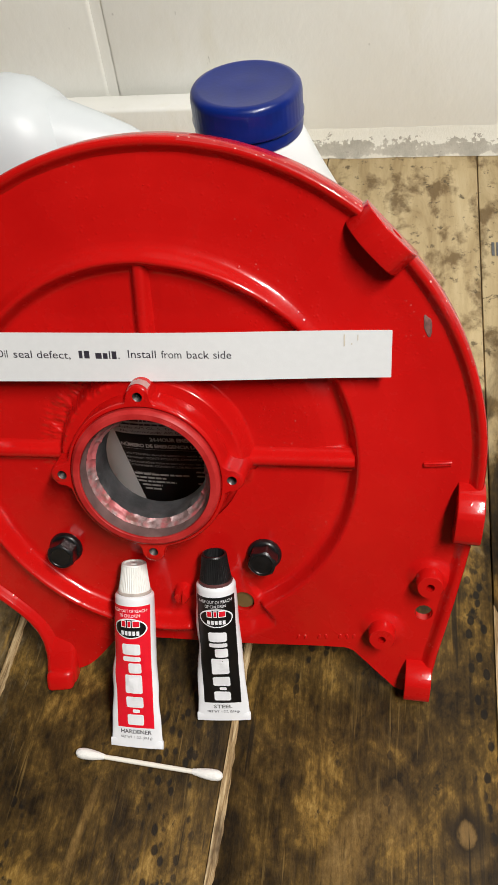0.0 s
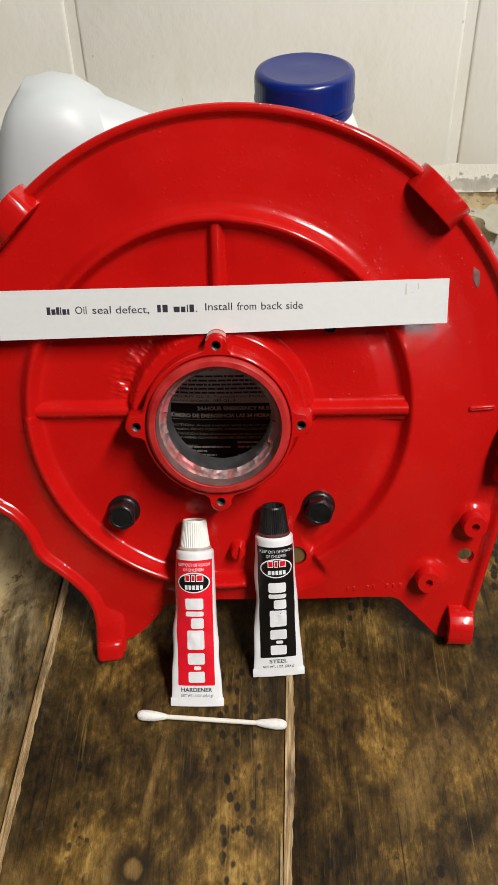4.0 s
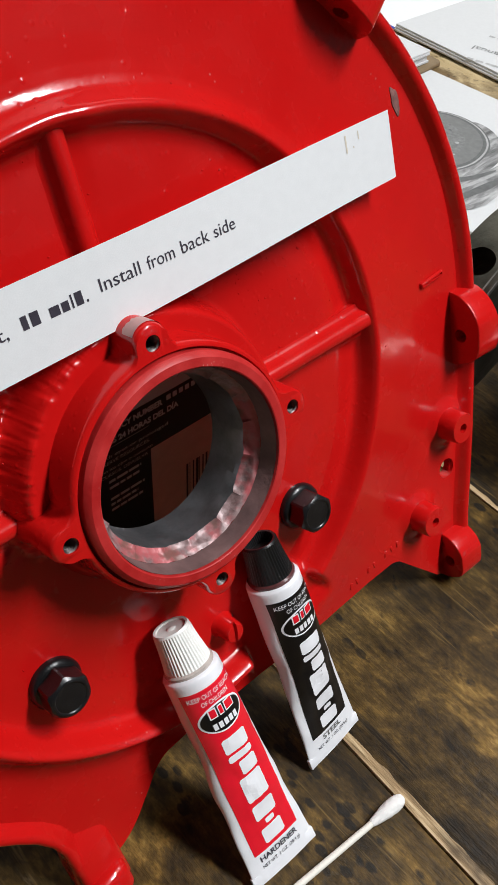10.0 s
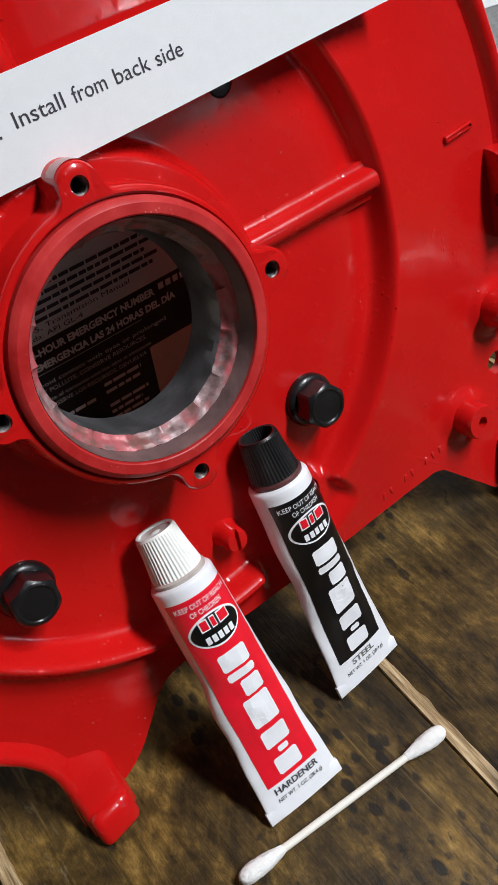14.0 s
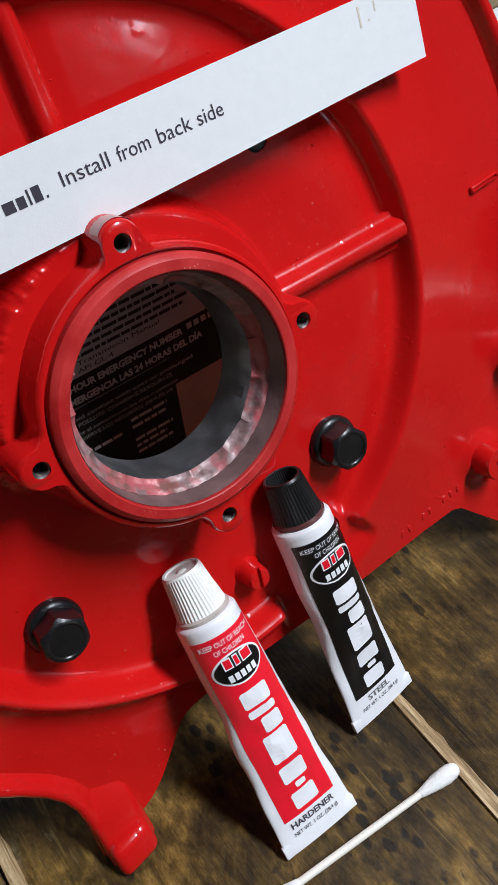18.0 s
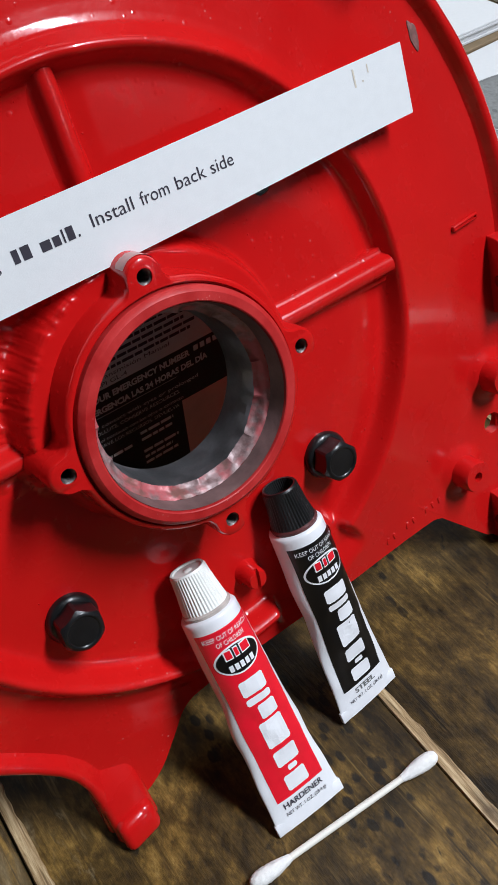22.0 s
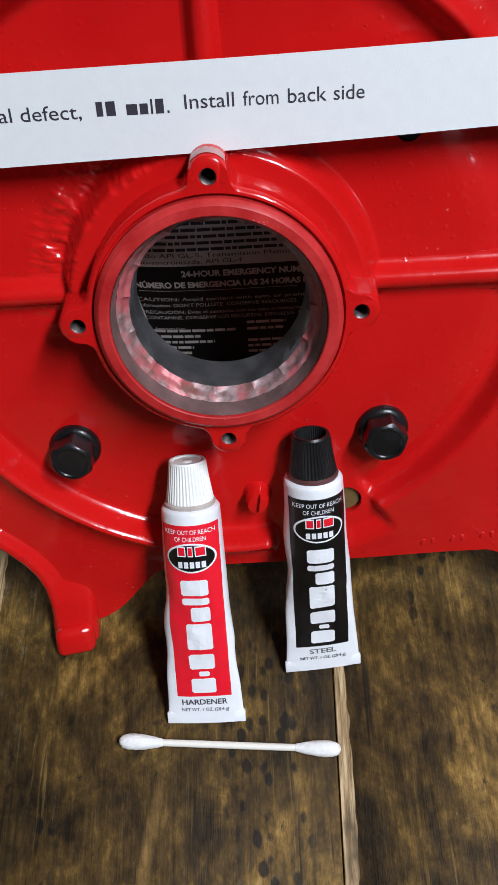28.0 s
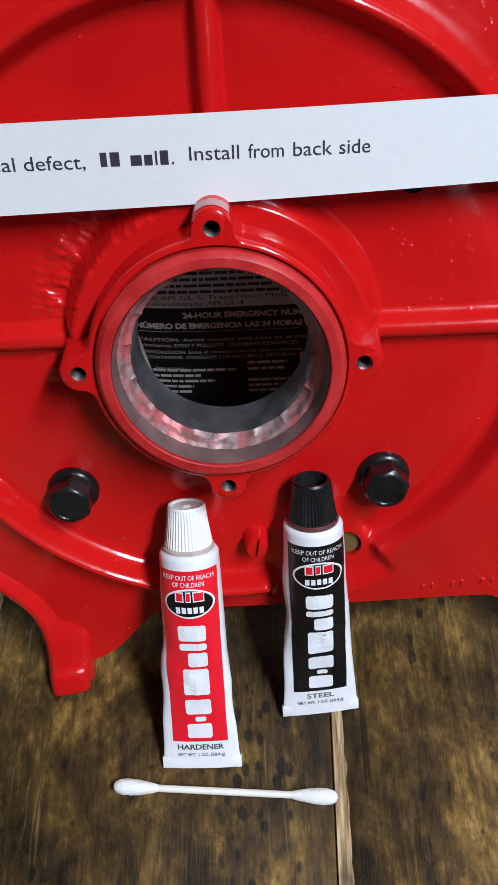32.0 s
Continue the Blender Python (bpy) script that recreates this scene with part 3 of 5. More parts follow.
# the grey joint along the foot of the wall
rnd = random.Random(4)
bm = bmesh.new()
cols = 160
strip = []
for i in range(cols + 1):
    x = -0.9 + 2.3 * i / cols
    k = noise.noise((x * 31, 2.1, 0)) * 0.0016 + noise.noise((x * 90, 5.1, 0)) * 0.0009
    strip.append([bm.verts.new((x, WALL_Y - 0.0085 + k, 0.0003)), bm.verts.new((x, WALL_Y - 0.0034 + k, 0.009)), bm.verts.new((x, WALL_Y - 0.0012 + 0.4 * k, 0.0200 + k)), bm.verts.new((x, WALL_Y + 0.0004, 0.0260 + k))])
for a, b in zip(strip, strip[1:]):
    for i in range(3):
        bm.faces.new((a[i], a[i + 1], b[i + 1], b[i]))
tagged(part("trim", bm, MORTAR, label="rough grey mortar joint where bench meets wall"), category="trim", kind="structure")

# a low white painted timber lying along the foot of the wall
timber = thing("timber", pose(-0.30, 0.466, 0.0), "white painted length of timber along the wall foot", "timber")
part("beam", box(-0.30, 0.325, -0.014, 0.014, 0.0, 0.066, 0.003, 3), WALL, timber)

# the workbench ---------------------------------------------------------------
bench = thing("workbench", pose(0, 0, 0), "oil-stained plank workbench worn pale near the block wall", "workbench")
SLANT = 1.7
BOARD = 0.1295
turn = Matrix.Rotation(radians(-SLANT), 4, "Z")


def plank_mesh():
    bm = box(0.0003, BOARD - 0.0003, -0.66, 0.500, -0.038, 0.0, 0.0011, 2)
    return bm


first = None
for n in range(-5, 9):
    if first is None:
        bm = plank_mesh()
        first = part("plank", bm, WOOD, bench)
        ob = first
    else:
        ob = new("plank", first.data)
        ob.parent = bench
    ob.matrix_world = turn @ pose(0.0322 + BOARD * n, 0, -0.0004 * ((n * 7) % 3) / 2)

# torn pale edges along three of the seams
for seam, seed, y0, y1, wide in ((0.0324, 3, -0.36, 0.02, 0.0046), (0.0306, 21, -0.36, -0.130, 0.0012), (-0.0962, 8, -0.17, 0.05, 0.0042), (0.1620, 15, -0.10, 0.03, 0.0030)):
    bm, prev = bmesh.new(), None
    for i in range(221):
        y = y0 + (y1 - y0) * i / 220
        w = wide * max(0.2, 0.8 + 0.3 * noise.noise((y * 16, seed, 0)) + 0.2 * noise.noise((y * 170, seed, 3)))
        w *= min(1.0, i / 14, (220 - i) / 14)
        row = [bm.verts.new((seam - 0.0008, y, -0.0035)), bm.verts.new((seam - 0.0002, y, 0.00025)), bm.verts.new((seam + w, y, 0.00022)), bm.verts.new((seam + w + 0.0004, y, -0.0006))]
        if prev:
            for a in range(3):
                bm.faces.new((prev[a], prev[a + 1], row[a + 1], row[a]))
        prev = row
    ob = part("splintered_edge", bm, RAW_WOOD, bench, "pale splintered plank edge")
    ob.matrix_world = turn

for x in (-0.55, 1.15):
    for y in (-0.58, 0.40):
        part("leg", box(x, x + 0.09, y - 0.045, y + 0.045, FLOOR_Z, -0.039, 0.003), RAW_WOOD, bench)

# the red cover plate -----------------------------------------------------------
PLATE = pose(0.00025, -0.00015, 0.1291, 67.865)
plate = thing("cover_plate", PLATE, "glossy red painted cast engine cover plate leaning on a bottle", "engine part")
BASE = -0.0212


def plate_part(name, bm, mat, label="", parent=None, **kw):
    ob = part(name, bm, mat, parent or plate, label, **kw)
    if parent is None:
        ob.matrix_world = PLATE
    return ob


CX, CY, CR = 0.0075, 0.0011, 0.1385
arc = [(CX + CR * math.cos(radians(a)), CY + CR * math.sin(radians(a))) for a in range(-5, 201, 2)]
low_left = [(-0.1165, -0.0492), (-0.1068, -0.0555), (-0.1005, -0.0655), (-0.0978, -0.0772), (-0.0833, -0.0893), (-0.0735, -0.1000), (-0.0697, -0.1120), (-0.0708, -0.1302), (-0.0590, -0.1308), (-0.0480, -0.1262), (-0.0385, -0.1160), (-0.0312, -0.1062), (-0.0200, -0.1046)]
low_right = [(0.0868, -0.1040), (0.0922, -0.1056), (0.1085, -0.1255), (0.1150, -0.1290), (0.1275, -0.1290), (0.1287, -0.1100), (0.1350, -0.0800), (0.1422, -0.0400), (0.1452, -0.0160)]


def soften(points, rounds=2):
    for _ in range(rounds):
        out = [points[0]]
        for (ax, ay), (bx, by) in zip(points, points[1:]):
            out += [(0.75 * ax + 0.25 * bx, 0.75 * ay + 0.25 * by), (0.25 * ax + 0.75 * bx, 0.25 * ay + 0.75 * by)]
        points = out + [points[-1]]
    return points


outline = arc + soften([arc[-1]] + low_left)[1:] + soften(low_right + [arc[0]])[:-1]


def reach(a):
    """How far the plate goes from the hub in the direction a."""
    dx, dy, best = math.cos(a), math.sin(a), 0.1
    for (ax, ay), (bx, by) in zip(outline, outline[1:] + outline[:1]):
        ex, ey = bx - ax, by - ay
        det = dx * -ey + dy * ex
        if abs(det) < 1e-12:
            continue
        s = (ax * -ey + ay * ex) / det
        k = (dx * ay - dy * ax) / det
        if 0 <= k <= 1 and s > best:
            best = s
    return best


INNER = BASE
# radius and share of the crest's height, from the sunk floor up the steep inner wall to the crest
WALL_IN = [(0.0790, 0.0), (0.0830, 0.0), (0.0855, 0.02), (0.0868, 0.08), (0.0878, 0.20), (0.0900, 0.80), (0.0908, 0.94), (0.0914, 0.99), (0.0920, 1.0), (0.0925, 0.985)]
# the same in metres on the blended side, where the floor dips before the wall
DIP_IN = [(0.0720, 0.0), (0.0770, -0.0004), (0.0810, -0.0013), (0.0840, -0.0021), (0.0858, -0.0024), (0.0872, -0.0020), (0.0882, -0.0010), (0.0890, 0.0006), (0.0906, 0.0038), (0.0913, 0.0046), (0.0919, 0.0049), (0.0925, 0.0048)]
# beyond the crest: radius and height where the ring stands free of the flange, and where it runs into it
FREE = [(0.0925, 0.0069), (0.0932, 0.0062), (0.0955, 0.0036), (0.0966, 0.0025), (0.0985, 0.0018), (0.1020, 0.0012), (0.1080, 0.0007), (0.1240, 0.0)]
BLENDED = [(0.0925, 0.0048), (0.0945, 0.0044), (0.0985, 0.0036), (0.1040, 0.0026), (0.1100, 0.0016), (0.1170, 0.0007), (0.1260, 0.0)]


def along(table, r):
    if r <= table[0][0]:
        return table[0][1]
    for (ra, ha_), (rb, hb) in zip(table, table[1:]):
        if r <= rb:
            return ha_ + (hb - ha_) * (r - ra) / (rb - ra)
    return table[-1][1]


def step_height(r, d=0.0):
    """The ring's height at the radius r and the angle d in degrees: low and blended on one side, a free bead on the rest."""
    free = smooth_step(30, 66, d) if d > 0 else 1 - smooth_step(-90, -60, d)
    low = smooth_step(70, 110, abs(d)) if d < 0 else 0.0
    if r < 0.0925:
        return along(WALL_IN, r) * (0.0070 + 0.0014 * low) * free + along(DIP_IN, r) * (1 - free)
    return along(BLENDED, r) * (1 - free) + (along(FREE, r) + 0.0014 * low * (1 - smooth_step(0.0925, 0.0966, r))) * free


def surface(x, y):
    """The casting: a sunk floor inside the ring, a beaded step, the outer flange."""
    r, a = math.hypot(x, y), math.atan2(y, x)
    d = math.degrees(a)
    gap = smooth_step(-84.0, -81.5, d) * (1 - smooth_step(-61.0, -58.5, d))
    h = step_height(r, d) * (1 - gap * (1 - smooth_step(0.096, 0.106, r)))
    h += 0.0100 * (1 - smooth_step(0.0408, 0.0455, r)) * smooth_step(-0.014, 0.004, y)
    for bx, by in ((0.1248, -0.0589), (0.1035, -0.0900)):
        d = math.hypot(x - bx, y - by)
        h += 0.0022 * (1 - smooth_step(0.0055, 0.0110, d))
    # one quarter of the sunk floor rises a little towards the ring
    h += (0.036 * max(0.0, y - 0.040) - 0.5 * max(0.0, x - 0.028) ** 2 * smooth_step(0.03, 0.045, y)) * smooth_step(0.0, 0.010, x) * (1 - smooth_step(0.086, 0.096, r))
    # runs and wrinkles in the paint round the hub
    k = smooth_step(0.0395, 0.042, r) * (1 - smooth_step(0.050, 0.058, r)) * smooth_step(60, 100, abs(math.degrees(a))) * smooth_step(-0.016, 0.004, y)
    h += k * (0.00130 * noise.noise((a * 8, r * 170, 3)) + 0.00080 * noise.noise((a * 24, r * 260, 8)) + 0.00030 * noise.noise((a * 60, r * 420, 5)))
    h += 0.00005 * noise.noise((x * 60, y * 60, 0)) + 0.00003 * noise.noise((x * 190, y * 190, 4))
    return BASE + h


TURNS = 760
angles = [2 * math.pi * i / TURNS - math.pi for i in range(TURNS)]
reaches = [reach(a) - 0.0015 for a in angles]
loops = []
for k in range(131):
    loop = []
    for a, far in zip(angles, reaches):
        # even steps over the ring, then on to the edge
        r = 0.0330 + 0.0690 * (k / 98) if k <= 98 else 0.1020 + (far - 0.1020) * (k - 98) / 32
        x, y = r * math.cos(a), r * math.sin(a)
        loop.append((x, y, surface(x, y)))
    loops.append(loop)
loops.append([(x, max(y, (-0.1289 - 0.3768 * (BASE - 0.0045)) / 0.9262), BASE - 0.0085 + 0.0040 * smooth_step(-0.09, -0.11, y)) for x, y, _ in loops[-1]])
bm = rings(loops, True, False, False)
# drilled holes: clear the disc, round off its edge, and turn the edge down
for hx, hy, hrad in ((0.1229, -0.0793, 0.0042), (0.0362, -0.0785, 0.0054), (0.0524, 0.0418, 0.0037)):
    gone = [f for f in bm.faces if math.hypot(f.calc_center_median().x - hx, f.calc_center_median().y - hy) < hrad]
    bmesh.ops.delete(bm, geom=gone, context="FACES")
    rim_edges = [e for e in bm.edges if e.is_boundary and math.hypot(e.verts[0].co.x - hx, e.verts[0].co.y - hy) < hrad + 0.004]
    for v in {v for e in rim_edges for v in e.verts}:
        d = math.hypot(v.co.x - hx, v.co.y - hy)
        v.co.x, v.co.y = hx + (v.co.x - hx) * hrad / d, hy + (v.co.y - hy) * hrad / d
    wall_geo = bmesh.ops.extrude_edge_only(bm, edges=rim_edges)["geom"]
    for v in wall_geo:
        if isinstance(v, bmesh.types.BMVert):
            v.co.z -= 0.0045
loose = [v for v in bm.verts if not v.link_faces]
bmesh.ops.delete(bm, geom=loose, context="VERTS")
plate_part("plate_body", bm, RED, angle=50)


def peg(x, y, r, z0, z1, n=28):
    return moved(turned([(r, z0), (r, z1)], n), pose(x, y, 0))


# raised lip along the outer edge
edge = soften(low_right + arc + low_left[:8], 1)
profile = [(0.0, -0.0085), (0.0, 0.0020), (0.0006, 0.0034), (0.0018, 0.0040), (0.0031, 0.0037), (0.0040, 0.0029), (0.0048, 0.0015), (0.0057, 0.0005), (0.0068, -0.0002), (0.0086, -0.0014)]
start = next(i for i, p in enumerate(edge) if p[1] > -0.1185 and p[0] > 0.12)
edge = edge[start:]
rows = []
for i, (x, y) in enumerate(edge):
    ax, ay = edge[max(0, i - 1)]
    bx, by = edge[min(len(edge) - 1, i + 1)]
    q = math.hypot(bx - ax, by - ay)
    nx, ny = -(by - ay) / q, (bx - ax) / q
    wob = 0.00025 * noise.noise((x * 90, y * 90, 1))
    rows.append([(x + nx * d, y + ny * d, max(BASE + h + wob, (-0.1287 - 0.9262 * (y + ny * d)) / 0.3768)) for d, h in profile])
bm = rings(rows, False, True, True)
rim_rows = rows
plate_part("rim", bm, RED, "raised red rim with chipped glossy edge", angle=60)

# chipped stretch along the top of the rim
rows = []
for row in rim_rows:
    x, y, z = row[2]
    if 18 < math.degrees(math.atan2(y, x)) < 82:
        fade = 0.5 + 0.5 * noise.noise((x * 70, y * 70, 5))
        rows.append([Vector(row[1]) + Vector((0, 0, 0.00002)), Vector(row[2]) + Vector((0, 0, 0.00008)), Vector(row[2]).lerp(Vector(row[3]), fade) + Vector((0, 0, 0.00008))])
plate_part("chipped_edge", rings(rows, False, False, False), CHIPPED, "pale pinpricks of chipped paint along the rim", angle=60)

# ribs from the hub to the ring: a rounded crest with wide fillets down to the floor
RIB = [(-0.0060, -0.0030), (-0.0058, -0.0001), (-0.0048, 0.0001), (-0.0041, 0.0005), (-0.0035, 0.0012), (-0.0027, 0.0029), (-0.0021, 0.0038), (-0.0013, 0.0044), (-0.0004, 0.0046), (0.0004, 0.0046), (0.0013, 0.0044), (0.0021, 0.0038), (0.0027, 0.0029), (0.0035, 0.0012), (0.0041, 0.0005), (0.0048, 0.0001), (0.0058, -0.0001), (0.0060, -0.0030)]
for turn_deg, r0, r1, side in ((0, 0.0400, 0.0897, 0.0011), (90, 0.0400, 0.0897, -0.0004), (180, 0.0400, 0.0897, -0.0018)):
    rows = []
    for i in range(23):
        r = r0 + (r1 - r0) * i / 22
        row = []
        for d, h in RIB:
            row.append((r, d + side + 0.00018 * noise.noise((r * 120, turn_deg, d * 90)), BASE + h))
        rows.append(row)
    plate_part("rib", moved(rings(rows, False), Matrix.Rotation(radians(turn_deg), 4, "Z")), RED, angle=70)

# hub with four screw ears
EAR_R, EAR = 0.0381, 0.0053


def hub_reach(a):
    best = 0.0356
    for q in range(4):
        d = (a - q * math.pi / 2 + math.pi) % (2 * math.pi) - math.pi
        if abs(d) < 0.5:
            inside = EAR**2 - (EAR_R * math.sin(d)) ** 2
            ear = EAR_R * math.cos(d) + math.sqrt(inside) if inside > 0 else 0
            skirt = 0.0356 + 0.0050 * math.exp(-((d / 0.150) ** 4))
            best = max(best, ear, skirt)
    return best


HT = 360
ha = [2 * math.pi * i / HT for i in range(HT)]
hr = [hub_reach(a) for a in ha]
loops = []
for grow, z in ((0.0050, INNER - 0.0004), (0.0028, INNER + 0.0008), (0.0013, INNER + 0.0034), (0.0005, BASE + 0.009), (0.0001, -0.0016), (-0.0003, -0.0006), (-0.0010, 0.0)):
    loops.append([((r + grow) * math.cos(a), (r + grow) * math.sin(a), z) for a, r in zip(ha, hr)])
for r, z in ((0.0340, 0.0), (0.0337, -0.0014), (0.0300, -0.0019)):
    loops.append([(r * math.cos(a), r * math.sin(a), z) for a in ha])
loops.append([(0.0298 * math.cos(a), 0.0298 * math.sin(a), BASE) for a in ha])
loops.append(loops[0])
hub = plate_part("hub", rings(loops, True, False, False), RED, "red hub flange with four threaded ears", angle=45)
carved(hub, [peg(EAR_R * math.cos(q * math.pi / 2), EAR_R * math.sin(q * math.pi / 2), 0.0022, -0.012, 0.002, 20) for q in range(4)])
for q in range(4):
    prof = [(0.0022, -0.0006)] + [((0.0022 if i % 2 else 0.0018), -0.0009 - 0.0005 * i) for i in range(20)] + [(0.0001, -0.011)]
    plate_part("threaded_hole", moved(turned(prof, 20, (False, True)), pose(EAR_R * math.cos(q * math.pi / 2), EAR_R * math.sin(q * math.pi / 2), 0)), THREAD, "bright cut thread")

# dull inner face, a step proud of the flange
loops = []
for r, z in ((0.0332, -0.0020), (0.0332, 0.0012), (0.0330, 0.0016), (0.0320, 0.0026), (0.0317, 0.0028), (0.0294, 0.0029), (0.0291, 0.0027), (0.0289, 0.0019)):
    loops.append([(r * math.cos(a), r * math.sin(a), z) for a in ha])
plate_part("hub_face", rings(loops, True, False, False), HUB_FACE, "dull rubbed red inner hub face", angle=24)

# bore: counterbore darkened for shade, the ragged broken ledge, then the turned seat
def jag(a):
    """How far a broken scallop bites into the ledge at the angle a."""
    cell = a * 15 / (2 * math.pi) + 0.35 * noise.noise((math.cos(a) * 3, math.sin(a) * 3, 0))
    k = cell - math.floor(cell)
    size = 0.45 + 0.55 * abs(noise.noise((math.floor(cell) % 15 * 1.7, 3.3, 7.0))) * 1.8
    return size * max(0.0, 1 - (2 * k - 1) ** 2) ** 0.5


def round_loop(r, z, rough=0.0, seed=0):
    out = []
    for a in ha:
        c, s = math.cos(a), math.sin(a)
        q = r + rough * noise.noise((c * 14, s * 14, seed)) + 0.6 * rough * noise.noise((c * 40, s * 40, seed))
        out.append((q * c, q * s, z + 2.5 * rough * noise.noise((c * 9, s * 9, seed + 5))))
    return out


plate_part("counterbore", rings([round_loop(r, z) for r, z in ((0.0288, 0.0020), (0.0287, 0.0008), (0.0284, -0.0016), (0.0280, -0.0040))], True, False, False), BORE_WALL, "brown-grey counterbore wall, darkened for shade", angle=35)
BITE = 14


def ledge_loop(k):
    """The sloping ledge from the counterbore (k 0) to the seat (k 1), with a scooped hollow under each bite."""
    out = []
    for a in ha:
        c, s = math.cos(a), math.sin(a)
        bite = jag(a)
        scoop = 0.0021 * bite * smooth_step(0.30, 0.62, k) - 0.0004 * (1 - bite) * smooth_step(0.4, 1.0, k)
        r = 0.0280 - 0.0036 * k + 0.0010 * bite * k + 0.0002 * noise.noise((c * 16, s * 16, k * 3))
        out.append((r * c, r * s, -0.0040 - 0.0030 * k - scoop + 0.0004 * noise.noise((c * 8, s * 8, 4 + k))))
    return out


loops = [ledge_loop(k / BITE) for k in range(BITE + 1)]
torn = loops[-1]
plate_part("broken_ledge", rings(loops, True, False, False), SPRAY, "ragged bare aluminium ledge with red overspray", angle=25)
loops = [torn] + [[(r * math.cos(a), r * math.sin(a), z) for a in ha] for r, z in ((0.0245, -0.0100), (0.0243, -0.0140), (0.0243, -0.0222), (0.0250, -0.0230), (0.0330, -0.0230), (0.0330, BASE - 0.006))]
plate_part("seal_seat", rings(loops, True, False, False), BORE, "smooth grey turned bore", angle=35)

# thin faded paint on the upper ear
rows = []
for i in range(25):
    a = radians(84 + 12 * i / 24)
    low = 0.0062 + 0.0010 * noise.noise((i * 0.35, 2, 0))
    rows.append([((hub_reach(a) + g) * math.cos(a), (hub_reach(a) + g) * math.sin(a), z) for g, z in ((0.00025, -0.0014), (0.00030, -0.0036), (0.00040, -low))])
plate_part("faded_patch", rings(rows, False, False, False), PRIMER, "pale worn paint patch")


# lugs that stand on the rim: an ear in the plane across the radius, with a screw hole through it
def lug(mid, turn_deg, half, high, thick, hole=0.0025, name="lug"):
    k = half
    pts = [(-k, -0.0030), (-0.97 * k, 0.30 * high), (-0.74 * k, 0.84 * high), (-0.48 * k, 0.98 * high), (0.0, high), (0.30 * k, 0.98 * high), (0.66 * k, 0.74 * high), (0.90 * k, 0.40 * high), (0.98 * k, 0.10 * high), (k, -0.0030)]
    pts = soften(pts, 1)
    bm = prism(pts, 0.0, thick, 0.0019, 4)
    # outline lies in x (along the rim) and y (height); thickness runs outwards
    m = Matrix(((0, 0, 1, 0), (1, 0, 0, 0), (0, 1, 0, 0), (0, 0, 0, 1)))
    place = pose(mid[0], mid[1], BASE, 0, 0, turn_deg) @ m
    moved(bm, place)
    ob = plate_part(name, bm, RED, "red cast lug with a screw hole", angle=55)
    cutter = moved(turned([(hole, -0.004), (hole, thick + 0.004)], 20), place @ pose(-0.15 * half, 0.34 * high, 0))
    carved(ob, [cutter])
    return ob


lug((0.1338, -0.0228), -4, 0.0146, 0.0128, 0.0118)
lug((0.0950, 0.0945), 44, 0.0148, 0.0118, 0.0118)
lug((-0.0875, 0.0890), 135, 0.0148, 0.0118, 0.0118)
lug((0.1150, -0.1185), -3, 0.0108, 0.0100, 0.0125, name="foot")


def corner_foot(name, u0, u1, v0, v1, top, fall):
    """A rounded wedge that grows out of the flange and stands on the bench."""
    bm = box(u0, u1, v0, v1, BASE - 0.0040, top, 0.0031, 4)
    for v in bm.verts:
        k = (v.co.y - v0) / (v1 - v0)
        if v.co.z > BASE:
            v.co.z -= fall * smooth_step(0.1, 1.0, k) + 0.0022 * smooth_step(u0, u1, v.co.x)
        v.co.y = max(v.co.y, (-0.1289 - 0.3768 * v.co.z) / 0.9262)
    return plate_part(name, bm, RED, "rounded red cast foot on the bench", angle=60)


corner_foot("foot", -0.0698, -0.0540, -0.1340, -0.1045, -0.0118, 0.0090)
corner_foot("toe", -0.0690, -0.0550, -0.1352, -0.1240, -0.0088, 0.0016)

# two hollow bosses
for x, y in ((0.1248, -0.0589), (0.1035, -0.0900)):
    b = plate_part("boss", moved(turned([(0.0082, BASE - 0.0030), (0.0068, BASE + 0.0006), (0.0064, BASE + 0.0035), (0.0061, -0.0128), (0.0057, -0.0122), (0.0001, -0.0122)], 36), pose(x, y, 0)), RED, "round red boss with a drilled hole", angle=45)
    carved(b, [peg(x, y, 0.0019, -0.0195, 0, 20)])

# casting mark, set screw, bare spot and bolts
mark_bar = plate_part("casting_mark", moved(box(-0.0062, 0.0062, -0.0011, 0.0011, -0.0004, 0.0013, 0.0006, 3), pose(0.1254, 0.0005, BASE + step_height(0.1254) + 0.0002, 0, 3, 3)), RED)
carved(mark_bar, [moved(box(-0.0053, 0.0053, -0.0004, 0.0004, 0.0005, 0.003), pose(0.1254, 0.0005, BASE + step_height(0.1254) + 0.0002, 0, 3, 3))])
chip_edge = lambda a, z: 0.0010 * noise.noise((math.cos(a) * 1.1, math.sin(a) * 1.1, 2.0)) + 0.0002 * noise.noise((math.cos(a) * 5, math.sin(a) * 5, 7.0))
plate_part("bare_spot", moved(turned([(0.0010, 0.00008), (0.0026, 0.00005), (0.0028, -0.0002)], 48, (True, True), chip_edge), pose(0.1185, 0.0628, surface(0.1185, 0.0628) + 0.0002, 0, 0, 14) @ Matrix.Diagonal((0.60, 1.7, 1, 1))), GREASE, "bare grey chip in the paint")
screw = plate_part("set_screw", moved(turned([(0.0054, INNER - 0.0009), (0.0044, INNER + 0.0006), (0.0039, INNER + 0.0020), (0.0037, INNER + 0.0062), (0.0031, INNER + 0.0072), (0.0001, INNER + 0.0075)], 30), pose(0.0068, -0.0735, 0)), RED, "red painted slotted screw", angle=40)
